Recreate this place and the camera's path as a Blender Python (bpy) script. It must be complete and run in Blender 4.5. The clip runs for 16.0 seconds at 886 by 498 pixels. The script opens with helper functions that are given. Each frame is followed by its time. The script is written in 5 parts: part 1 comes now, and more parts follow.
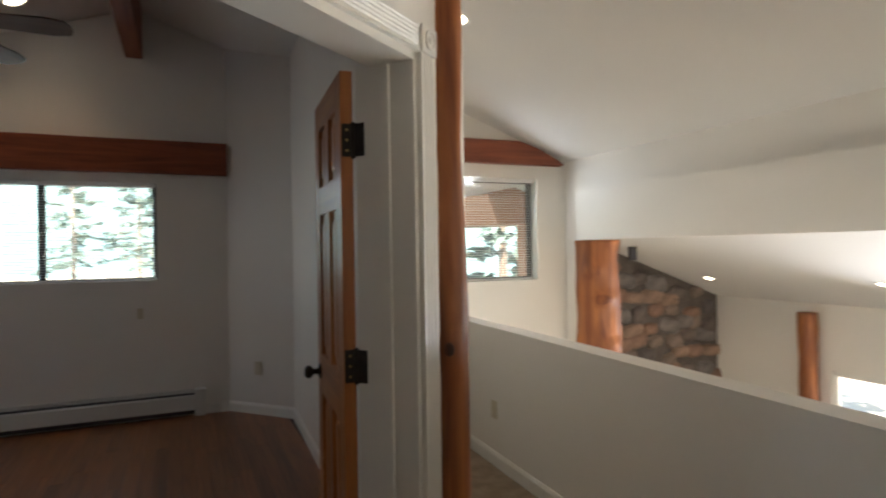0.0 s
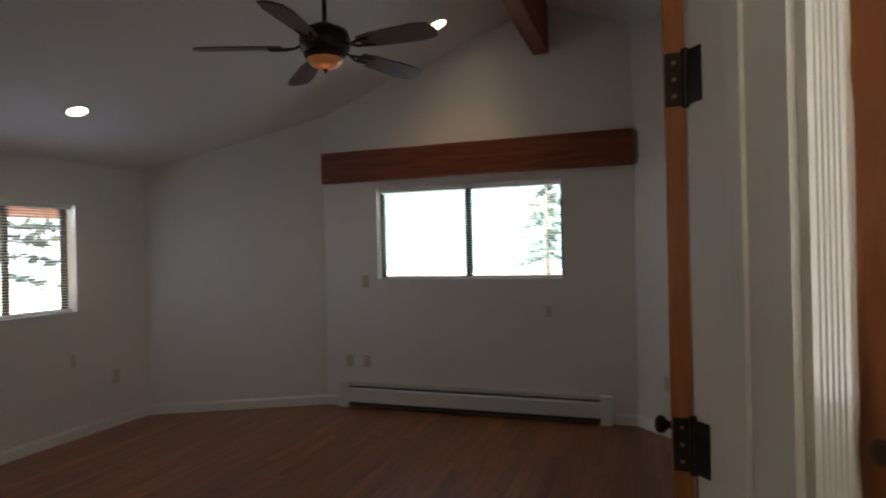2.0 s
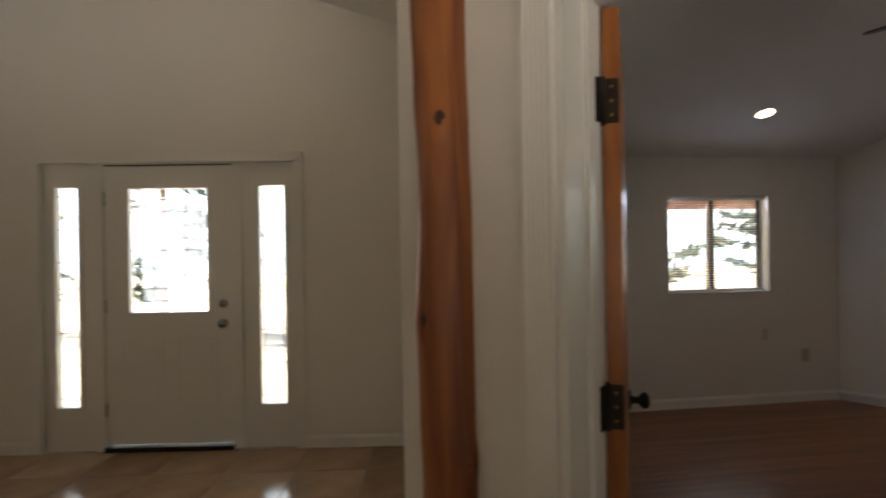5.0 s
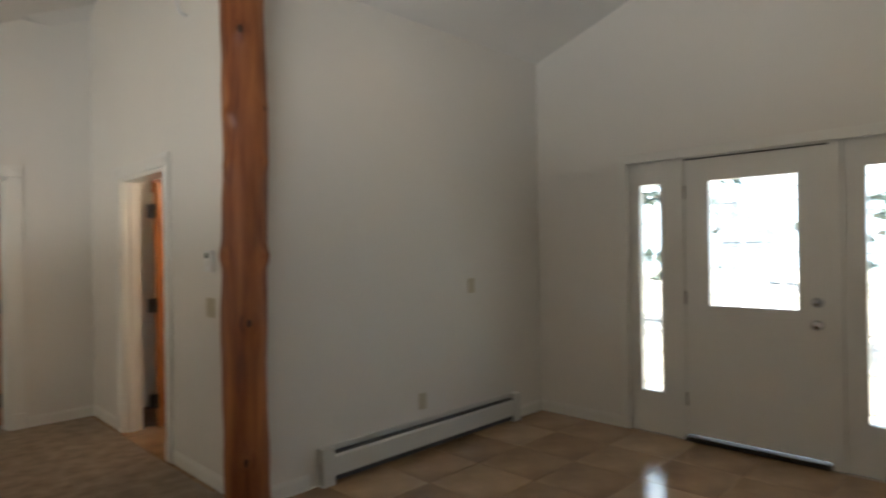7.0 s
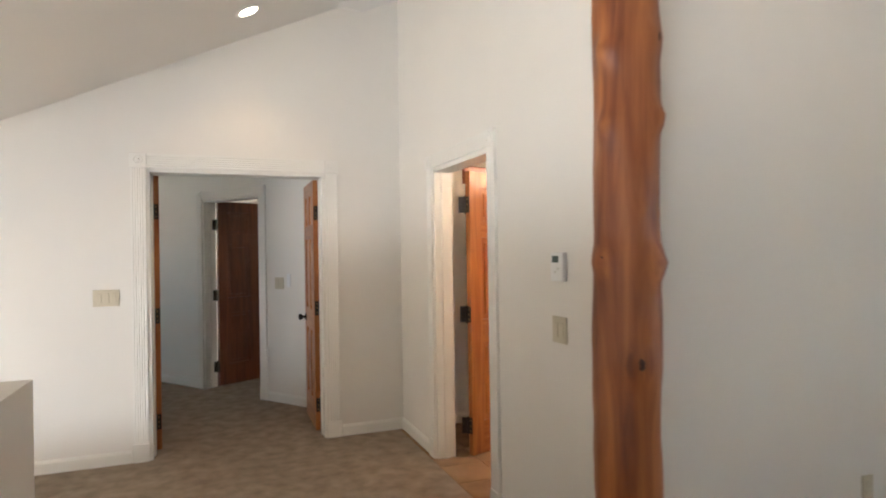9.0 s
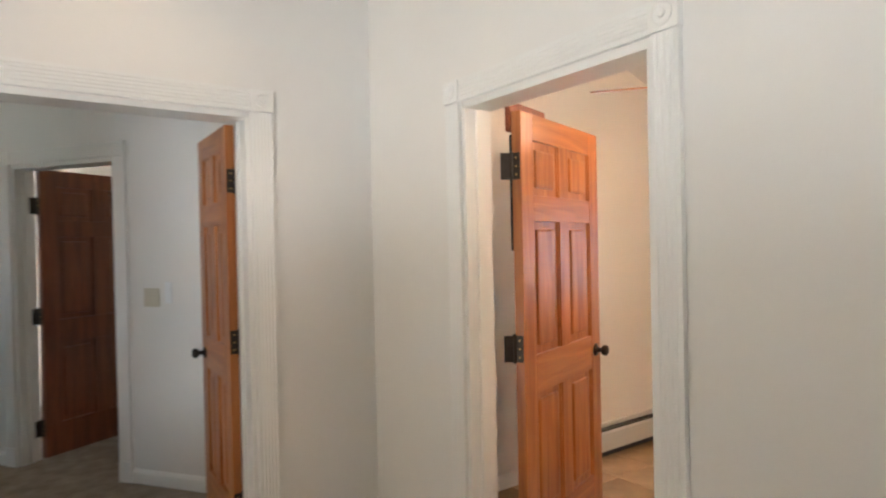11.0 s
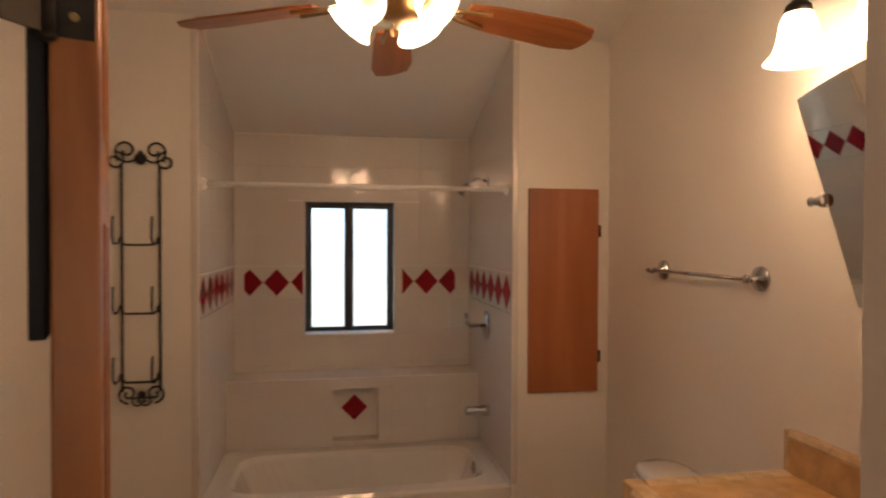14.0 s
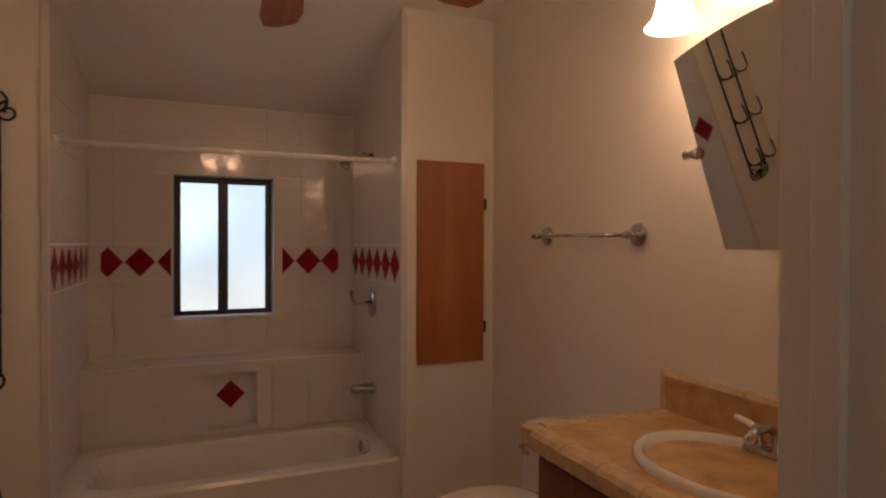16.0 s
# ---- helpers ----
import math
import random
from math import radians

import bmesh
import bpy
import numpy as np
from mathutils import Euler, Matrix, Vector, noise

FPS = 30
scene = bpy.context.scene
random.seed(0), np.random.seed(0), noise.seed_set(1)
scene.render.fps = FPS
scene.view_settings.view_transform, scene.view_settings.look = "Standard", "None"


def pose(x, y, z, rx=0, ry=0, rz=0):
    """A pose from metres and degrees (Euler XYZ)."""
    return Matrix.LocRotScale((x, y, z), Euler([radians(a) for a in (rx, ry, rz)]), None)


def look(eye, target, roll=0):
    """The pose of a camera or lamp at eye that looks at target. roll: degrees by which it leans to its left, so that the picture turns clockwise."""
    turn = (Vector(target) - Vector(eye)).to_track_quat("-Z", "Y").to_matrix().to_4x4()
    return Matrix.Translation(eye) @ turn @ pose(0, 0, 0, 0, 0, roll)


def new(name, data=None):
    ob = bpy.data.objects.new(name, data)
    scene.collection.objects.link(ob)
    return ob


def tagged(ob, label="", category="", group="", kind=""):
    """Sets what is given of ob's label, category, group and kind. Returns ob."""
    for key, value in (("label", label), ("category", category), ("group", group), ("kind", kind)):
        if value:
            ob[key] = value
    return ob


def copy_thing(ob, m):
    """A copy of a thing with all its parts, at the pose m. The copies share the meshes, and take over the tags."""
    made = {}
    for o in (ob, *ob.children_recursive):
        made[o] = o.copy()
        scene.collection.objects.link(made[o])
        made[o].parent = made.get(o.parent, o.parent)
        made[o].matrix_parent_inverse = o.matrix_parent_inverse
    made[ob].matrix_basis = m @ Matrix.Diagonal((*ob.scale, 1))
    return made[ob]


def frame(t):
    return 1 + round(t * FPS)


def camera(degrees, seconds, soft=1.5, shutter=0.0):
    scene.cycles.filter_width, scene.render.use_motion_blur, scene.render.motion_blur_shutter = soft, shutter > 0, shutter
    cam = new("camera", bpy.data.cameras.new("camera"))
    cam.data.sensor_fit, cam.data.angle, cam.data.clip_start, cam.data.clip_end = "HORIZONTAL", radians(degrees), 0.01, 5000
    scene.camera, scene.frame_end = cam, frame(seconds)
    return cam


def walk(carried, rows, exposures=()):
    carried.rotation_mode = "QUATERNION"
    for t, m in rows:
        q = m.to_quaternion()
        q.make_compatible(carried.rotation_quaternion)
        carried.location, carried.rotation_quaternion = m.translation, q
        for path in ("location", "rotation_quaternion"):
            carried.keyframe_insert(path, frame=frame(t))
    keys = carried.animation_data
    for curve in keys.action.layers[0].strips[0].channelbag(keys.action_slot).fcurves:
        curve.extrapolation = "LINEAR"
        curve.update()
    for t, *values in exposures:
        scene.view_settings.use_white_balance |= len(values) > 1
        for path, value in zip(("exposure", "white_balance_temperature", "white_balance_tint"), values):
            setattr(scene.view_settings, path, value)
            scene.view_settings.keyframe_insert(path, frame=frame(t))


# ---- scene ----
cam = camera(73.3, 16.0, soft=2.0, shutter=0.4)
PATH = [
    (0, (-0.449, 1.369, 1.413), (0.118, 3.286, 1.41), -0.9),
    (0.5, (-0.287, 1.542, 1.418), (-0.126, 3.535, 1.416), -1.1),
    (1, (-0.21, 1.747, 1.422), (-0.422, 3.736, 1.42), -1.2),
    (1.5, (-0.17, 1.907, 1.423), (-0.716, 3.83, 1.423), -1.2),
    (2, (-0.069, 2.065, 1.438), (-0.951, 3.861, 1.44), -1.3),
    (2.5, (0.021, 2.149, 1.435), (-1.1, 3.806, 1.439), -1.2),
    (3, (0.151, 2.102, 1.422), (-1.16, 3.613, 1.431), -0.9),
    (3.2, (0.203, 2.081, 1.419), (-1.189, 3.518, 1.43), -1.0),
    (5.3, (0.484, 1.961, 1.413), (-1.507, 1.772, 1.421), -0.9),
    (5.5, (0.502, 1.939, 1.41), (-1.47, 1.605, 1.419), -0.9),
    (6, (0.522, 1.783, 1.48), (-1.36, 1.105, 1.462), -0.9),
    (6.5, (0.543, 1.579, 1.452), (-1.178, 0.561, 1.449), -0.8),
    (7, (0.478, 1.47, 1.432), (-0.946, 0.066, 1.435), -0.9),
    (7.5, (0.357, 1.293, 1.388), (-0.694, -0.408, 1.416), -0.8),
    (8, (0.321, 1.012, 1.416), (-0.454, -0.831, 1.433), -0.8),
    (8.2, (0.318, 0.877, 1.428), (-0.403, -0.988, 1.445), -0.9),
    (10.3, (0.395, -1.12, 1.494), (-0.418, -2.947, 1.465), -1.5),
    (10.5, (0.394, -1.321, 1.476), (-0.505, -3.108, 1.455), -1.2),
    (11, (0.36, -1.78, 1.469), (-0.789, -3.417, 1.449), -1.2),
    (11.5, (0.21, -2.211, 1.511), (-1.199, -3.63, 1.461), -0.7),
    (12, (0.066, -2.585, 1.511), (-1.571, -3.733, 1.466), -0.4),
    (12.5, (-0.145, -2.933, 1.493), (-1.966, -3.761, 1.459), -0.4),
    (13, (-0.347, -3.156, 1.522), (-2.295, -3.609, 1.483), -0.1),
    (13.5, (-0.513, -3.311, 1.553), (-2.512, -3.338, 1.512), 0.0),
    (14, (-0.701, -3.413, 1.533), (-2.669, -3.058, 1.503), 0.2),
    (14.5, (-0.842, -3.473, 1.531), (-2.741, -2.845, 1.506), 0.4),
    (15, (-0.896, -3.494, 1.497), (-2.731, -2.698, 1.475), 0.4),
    (15.5, (-0.846, -3.497, 1.433), (-2.655, -2.645, 1.416), 0.4),
    (16, (-0.757, -3.492, 1.377), (-2.602, -2.72, 1.359), 0.2),
]
EXPOSURES = [(0.0, 2.75, 6500, 12), (1.5, 2.70, 6500, 12), (3.0, 2.81, 6500, 13), (5.5, 2.30, 7300, 16), (6.0, 2.88, 7000, 15), (6.5, 3.23, 6900, 14), (7.0, 2.73, 6200, 10), (7.5, 2.73, 6050, 13), (8.0, 3.65, 6250, 14), (10.5, 3.72, 5700, 11), (11.5, 3.66, 6100, 13),
             (12.5, 3.65, 6350, 15), (13.0, 3.50, 6600, 16), (13.5, 2.91, 7000, 19), (14.5, 1.88, 7300, 25), (15.0, 1.48, 7350, 28), (15.5, 1.41, 7400, 31), (16.0, 1.70, 7400, 30)]
walk(cam, [(t, look(eye, target, roll)) for t, eye, target, roll in PATH], EXPOSURES)


# ---- light ----
world = bpy.data.worlds.new("sky")
scene.world = world
world.use_nodes = True
wn = world.node_tree.nodes
sky = wn.new("ShaderNodeTexSky")
sky.sky_type, sky.sun_disc = "NISHITA", False
sky.sun_elevation, sky.sun_rotation = radians(52), radians(185)
wn["Background"].inputs["Strength"].default_value = 0.15
world.node_tree.links.new(sky.outputs[0], wn["Background"].inputs["Color"])


def lamp(name, kind, m, energy, color, size=0.1, size_y=None, spot=100):
    d = bpy.data.lights.new(name, kind)
    d.energy, d.color = energy, color
    if kind == "AREA":
        d.shape = "RECTANGLE" if size_y else "DISK"
        d.size = size
        if size_y:
            d.size_y = size_y
    elif kind == "SPOT":
        d.spot_size, d.spot_blend, d.shadow_soft_size = radians(spot), 0.6, size
    elif kind == "SUN":
        d.angle = radians(0.5)
    else:
        d.shadow_soft_size = size
    ob = new(name, d)
    ob.matrix_world = m
    return ob


lamp("sun", "SUN", look((0, 0, 9), (0.6, 7.0, 0)), 5.0, (1.0, 0.95, 0.87))
DAY = (0.80, 0.90, 1.0)
WARM = (1.0, 0.70, 0.42)
BATH_WARM = (1.0, 0.57, 0.35)
# daylight entering through each window
lamp("daylight", "AREA", look((-1.63, 6.95, 1.97), (-1.63, 4.0, 0.6)), 0.55, DAY, 1.6, 0.05)
lamp("daylight", "AREA", look((-4.47, 5.02, 1.825), (-2.0, 5.0, 0.6)), 0.7, (0.55, 0.72, 1.0), 0.9, 0.05)
lamp("daylight", "AREA", look((1.93, 5.875, 1.985), (1.7, 3.0, 0.8)), 0.8, DAY, 0.8, 0.05)
lamp("daylight", "AREA", look((-4.05, 0.1, 1.40), (-1.0, 0.1, 0.9)), 0.25, DAY, 0.5, 0.9)
lamp("daylight", "AREA", look((6.9, 3.0, -0.6), (1.0, -1.0, 2.4)), 36, (0.93, 0.96, 1.0), 4.5, 2.2)
lamp("daylight", "AREA", look((2.9, -7.0, 1.4), (0.2, -6.8, 0.9)), 0.09, (0.45, 0.62, 1.0), 1.2, 1.1)
lamp("daylight", "AREA", look((-4.72, -3.322, 1.352), (-2.0, -3.322, 1.352)), 0.1, (0.62, 0.84, 1.0), 0.56, 0.84)

# ---- materials ----


def mat(name, color, rough=0.6, metal=0.0, var=0.06, scale=3.0, bump=0.0, bscale=60.0, spec=0.5, coat=0.0, emit=None, power=0.0):
    m = bpy.data.materials.new(name)
    m.use_nodes = True
    n, l = m.node_tree.nodes, m.node_tree.links
    b = n["Principled BSDF"]
    b.inputs["Roughness"].default_value, b.inputs["Metallic"].default_value = rough, metal
    b.inputs["Specular IOR Level"].default_value = spec
    b.inputs["Coat Weight"].default_value = coat
    co = n.new("ShaderNodeTexCoord")
    big = n.new("ShaderNodeTexNoise")
    big.inputs["Scale"].default_value, big.inputs["Detail"].default_value = scale, 6
    l.new(co.outputs["Object"], big.inputs["Vector"])
    ramp = n.new("ShaderNodeValToRGB")
    e = ramp.color_ramp.elements
    e[0].position, e[1].position = 0.3, 0.7
    e[0].color = (*[c * (1 - var) for c in color], 1)
    e[1].color = (*[min(1, c * (1 + var)) for c in color], 1)
    l.new(big.outputs["Fac"], ramp.inputs["Fac"])
    l.new(ramp.outputs["Color"], b.inputs["Base Color"])
    if bump:
        f = n.new("ShaderNodeTexNoise")
        f.inputs["Scale"].default_value, f.inputs["Detail"].default_value = bscale, 4
        l.new(co.outputs["Object"], f.inputs["Vector"])
        u = n.new("ShaderNodeBump")
        u.inputs["Strength"].default_value, u.inputs["Distance"].default_value = bump, 0.004
        l.new(f.outputs["Fac"], u.inputs["Height"])
        l.new(u.outputs["Normal"], b.inputs["Normal"])
    if emit:
        b.inputs["Emission Color"].default_value = (*emit, 1)
        b.inputs["Emission Strength"].default_value = power
    return m


def wood(name, dark, light, rough=0.35, along="Z", coat=0.2, grain=1.0, per_object=False):
    """Timber with stretched grain along one axis, darker streaks and a finer pore layer."""
    m = bpy.data.materials.new(name)
    m.use_nodes = True
    n, l = m.node_tree.nodes, m.node_tree.links
    b = n["Principled BSDF"]
    b.inputs["Roughness"].default_value, b.inputs["Coat Weight"].default_value = rough, coat
    b.inputs["Coat Roughness"].default_value = 0.25
    co, mp = n.new("ShaderNodeTexCoord"), n.new("ShaderNodeMapping")
    s = {"X": (1.2, 14, 14), "Y": (14, 1.2, 14), "Z": (14, 14, 1.2)}[along]
    mp.inputs["Scale"].default_value = [c * grain for c in s]
    l.new(co.outputs["Object"], mp.inputs["Vector"])
    if per_object:
        oi = n.new("ShaderNodeObjectInfo")
        mul = n.new("ShaderNodeMath")
        mul.operation = "MULTIPLY"
        mul.inputs[1].default_value = 40.0
        l.new(oi.outputs["Random"], mul.inputs[0])
        l.new(mul.outputs[0], mp.inputs["Location"])
    t = n.new("ShaderNodeTexNoise")
    t.inputs["Scale"].default_value, t.inputs["Detail"].default_value = 1.3, 8
    t.inputs["Distortion"].default_value = 0.8
    l.new(mp.outputs["Vector"], t.inputs["Vector"])
    r = n.new("ShaderNodeValToRGB")
    e = r.color_ramp.elements
    e[0].position, e[1].position = 0.32, 0.68
    e[0].color, e[1].color = (*dark, 1), (*light, 1)
    l.new(t.outputs["Fac"], r.inputs["Fac"])
    src = r.outputs["Color"]
    if per_object:
        hs = n.new("ShaderNodeHueSaturation")
        mr = n.new("ShaderNodeMapRange")
        mr.inputs["To Min"].default_value, mr.inputs["To Max"].default_value = 0.72, 1.22
        l.new(oi.outputs["Random"], mr.inputs["Value"])
        l.new(mr.outputs["Result"], hs.inputs["Value"])
        l.new(src, hs.inputs["Color"])
        src = hs.outputs["Color"]
    l.new(src, b.inputs["Base Color"])
    u = n.new("ShaderNodeBump")
    u.inputs["Strength"].default_value, u.inputs["Distance"].default_value = 0.15, 0.002
    l.new(t.outputs["Fac"], u.inputs["Height"])
    l.new(u.outputs["Normal"], b.inputs["Normal"])
    return m


def glass(name, color=(0.95, 0.98, 0.98), rough=0.0):
    m = bpy.data.materials.new(name)
    m.use_nodes = True
    b = m.node_tree.nodes["Principled BSDF"]
    b.inputs["Base Color"].default_value = (*color, 1)
    b.inputs["Transmission Weight"].default_value, b.inputs["Roughness"].default_value = 1.0, rough
    b.inputs["IOR"].default_value = 1.2
    return m


PAINT = mat("wall_paint", (0.80, 0.768, 0.705), 0.55, var=0.025, scale=0.8, bump=0.12, bscale=90)
CEIL = mat("ceiling_paint", (0.80, 0.78, 0.74), 0.8, var=0.02, scale=0.8, bump=0.2, bscale=70)
TRIM = mat("trim_paint", (0.82, 0.80, 0.74), 0.3, var=0.02, scale=2.0, coat=0.15)
CARPET = mat("carpet_pile", (0.34, 0.27, 0.20), 0.95, var=0.22, scale=9.0, bump=1.0, bscale=420, spec=0.1)
PINE = wood("stained_pine", (0.30, 0.085, 0.018), (0.50, 0.19, 0.05), 0.3)
# the same stained pine, darkened to put the inner room's shade into the colour
PINE_SHADED = wood("dark_stained_pine", (0.13, 0.036, 0.012), (0.24, 0.075, 0.025), 0.3)
PINE_X = wood("stained_pine_rail", (0.30, 0.085, 0.018), (0.50, 0.19, 0.05), 0.3, along="X")
LOG = wood("log_wood", (0.17, 0.042, 0.012), (0.46, 0.16, 0.045), 0.5, grain=0.8, coat=0.1)
KNOT = wood("log_knot", (0.035, 0.012, 0.006), (0.12, 0.036, 0.012), 0.6, grain=2.0)
BEAM_X = wood("beam_wood", (0.16, 0.035, 0.012), (0.30, 0.08, 0.03), 0.55, along="X", coat=0.0)
BEAM_Y = wood("ridge_wood", (0.16, 0.035, 0.012), (0.30, 0.08, 0.03), 0.55, along="Y", coat=0.0)
PLANK = wood("floor_plank", (0.15, 0.046, 0.012), (0.27, 0.096, 0.026), 0.34, along="Y", coat=0.2, per_object=True)
STONE_TILE = mat("stone_floor_tile", (0.42, 0.28, 0.16), 0.16, var=0.28, scale=2.2, bump=0.05, bscale=25, coat=0.3)
GROUT = mat("grout", (0.30, 0.22, 0.15), 0.8, var=0.1, scale=20)
HEATER = mat("heater_enamel", (0.66, 0.65, 0.60), 0.4, var=0.03)
DARK = mat("dark_slot", (0.02, 0.02, 0.02), 0.7)
# heater fins, near black to hold the shade inside the casing
FIN = mat("aluminium_fins", (0.07, 0.07, 0.07), 0.5, metal=0.4, var=0.2, scale=30)
BRONZE = mat("oil_rubbed_bronze", (0.045, 0.037, 0.030), 0.38, metal=0.85, var=0.2, scale=30)
SASH = mat("bronze_aluminium", (0.05, 0.045, 0.042), 0.4, metal=0.6, var=0.1)
BLIND = mat("blind_slat", (0.80, 0.79, 0.76), 0.5, var=0.02)
PLASTIC = mat("ivory_plastic", (0.60, 0.54, 0.40), 0.35, var=0.01)
WHITE = mat("white_plastic", (0.82, 0.82, 0.80), 0.35, var=0.01)
LCD = mat("lcd_panel", (0.12, 0.15, 0.13), 0.2)
GLASS = glass("clear_glass", (0.97, 0.99, 0.99))
FROST = glass("frosted_glass", (0.44, 0.58, 0.66), 0.5)
CHROME = mat("chrome", (0.50, 0.50, 0.51), 0.07, metal=1.0, var=0.01)
BRASS = mat("antique_brass", (0.40, 0.27, 0.12), 0.3, metal=1.0, var=0.15, scale=20)
PORCELAIN = mat("white_porcelain", (0.74, 0.72, 0.67), 0.08, var=0.01, coat=0.5)
TILE = mat("glazed_white_tile", (0.71, 0.67, 0.62), 0.12, var=0.02, scale=5, coat=0.4)
TGROUT = mat("white_grout", (0.68, 0.66, 0.62), 0.8, var=0.04, scale=20)
RED_TILE = mat("glazed_red_tile", (0.28, 0.012, 0.02), 0.15, var=0.15, scale=15, spec=0.12)
TAN_TILE = mat("tan_counter_tile", (0.58, 0.36, 0.16), 0.22, var=0.22, scale=14, bump=0.05, bscale=40, coat=0.3)
TAN_EDGE = mat("tan_edge_tile", (0.62, 0.45, 0.26), 0.25, var=0.2, scale=20, coat=0.3)
CABINET = wood("cherry_cabinet", (0.16, 0.04, 0.015), (0.28, 0.08, 0.03), 0.3)
PLY = wood("varnished_plywood", (0.32, 0.095, 0.03), (0.46, 0.165, 0.06), 0.4, grain=0.35, coat=0.15)
IRON = mat("wrought_iron", (0.025, 0.022, 0.02), 0.5, metal=0.6, var=0.2, scale=40)
MIRROR = mat("mirror_silver", (0.88, 0.90, 0.88), 0.015, metal=1.0, var=0.0)
GLOW = mat("lit_frosted_shade", (0.95, 0.90, 0.80), 0.4, emit=(1.0, 0.80, 0.52), power=1.7)
CAN_GLOW = mat("lit_lamp_lens", (0.95, 0.9, 0.8), 0.4, emit=(1.0, 0.82, 0.58), power=2.2)
AMBER = mat("amber_glass_bowl", (0.26, 0.10, 0.045), 0.3, var=0.2, scale=12, emit=(1.0, 0.35, 0.08), power=0.012)
BLADE = wood("fan_blade_walnut", (0.05, 0.022, 0.012), (0.11, 0.05, 0.028), 0.3, along="X", coat=0.2)
BLADE_OAK = wood("fan_blade_cherry", (0.24, 0.075, 0.02), (0.42, 0.16, 0.05), 0.3, along="X", coat=0.2)
ROCK = mat("field_stone", (0.13, 0.095, 0.075), 0.8, var=0.5, scale=6, bump=0.8, bscale=18)
MORTAR = mat("stone_mortar", (0.12, 0.10, 0.085), 0.9, var=0.2, scale=10, bump=0.5)
# the next two emit: the brightness of the distance is put into the sheets
WOODS = mat("glowing_far_woods", (0.05, 0.08, 0.06), 1.0, var=0.3, scale=0.12, emit=(0.62, 0.92, 1.0), power=0.21)
BACKDROP = mat("glowing_haze", (0.7, 0.75, 0.8), 1.0, var=0.05, scale=0.05, emit=(0.72, 0.92, 1.0), power=0.40)
GROUND = mat("dry_ground", (0.40, 0.35, 0.26), 0.95, var=0.3, scale=0.4, bump=0.5, bscale=8)
BARK = mat("tree_bark", (0.19, 0.14, 0.10), 0.9, var=0.3, scale=6, bump=0.8, bscale=20)
LEAF = mat("pine_needles", (0.105, 0.145, 0.115), 0.6, var=0.3, scale=4)
DECK = wood("porch_timber", (0.40, 0.20, 0.12), (0.36, 0.20, 0.13), 0.7, along="X", coat=0.0)

# ---- builders ----


def finish(name, bm, material, smooth=False):
    bmesh.ops.recalc_face_normals(bm, faces=bm.faces)
    me = bpy.data.meshes.new(name)
    bm.to_mesh(me)
    bm.free()
    me.materials.append(material)
    if smooth:
        for p in me.polygons:
            p.use_smooth = True
    return me


def part(name, bm, material, parent=None, label="", smooth=False, m=None):
    ob = new(name, finish(name, bm, material, smooth))
    if m is not None:
        ob.matrix_basis = m
    if parent is not None:
        ob.parent = parent
    if label:
        ob["label"] = label
    return ob


def thing(name, label, category, m=None, group="", kind=""):
    ob = new(name)
    ob.empty_display_size = 0.1
    if m is not None:
        ob.matrix_basis = m
    return tagged(ob, label, category, group, kind)


def box(bm, x0, x1, y0, y1, z0, z1, bev=0.0):
    v = [bm.verts.new((x, y, z)) for z in (z0, z1) for y in (y0, y1) for x in (x0, x1)]
    fs = [bm.faces.new([v[i] for i in q]) for q in ((0, 2, 3, 1), (4, 5, 7, 6), (0, 1, 5, 4), (2, 6, 7, 3), (0, 4, 6, 2), (1, 3, 7, 5))]
    if bev:
        es = list({e for f in fs for e in f.edges})
        bmesh.ops.bevel(bm, geom=es, offset=bev, segments=2, affect="EDGES", profile=0.6)
    return bm


def cube(x0, x1, y0, y1, z0, z1, bev=0.0):
    return box(bmesh.new(), x0, x1, y0, y1, z0, z1, bev)


def prism(bm, pts, a, b):
    """Extrude the ring pts, points made by a, to points made by b."""
    lo, hi = [bm.verts.new(a(p)) for p in pts], [bm.verts.new(b(p)) for p in pts]
    k = len(pts)
    for i in range(k):
        bm.faces.new((lo[i], lo[(i + 1) % k], hi[(i + 1) % k], hi[i]))
    bm.faces.new(lo[::-1])
    bm.faces.new(hi)
    return bm


def lathe(bm, prof, seg=24, c=(0, 0, 0), axis="z"):
    """Turn the profile of (radius, height) pairs about an axis through c."""
    def at(r, h, a):
        u, v = r * math.cos(a), r * math.sin(a)
        p = {"z": (u, v, h), "x": (h, u, v), "y": (u, h, v)}[axis]
        return (p[0] + c[0], p[1] + c[1], p[2] + c[2])
    rings = [[bm.verts.new(at(max(r, 1e-4), h, 2 * math.pi * i / seg)) for i in range(seg)] for r, h in prof]
    for a, b in zip(rings, rings[1:]):
        for i in range(seg):
            bm.faces.new((a[i], a[(i + 1) % seg], b[(i + 1) % seg], b[i]))
    bm.faces.new(rings[0][::-1])
    bm.faces.new(rings[-1])
    return bm


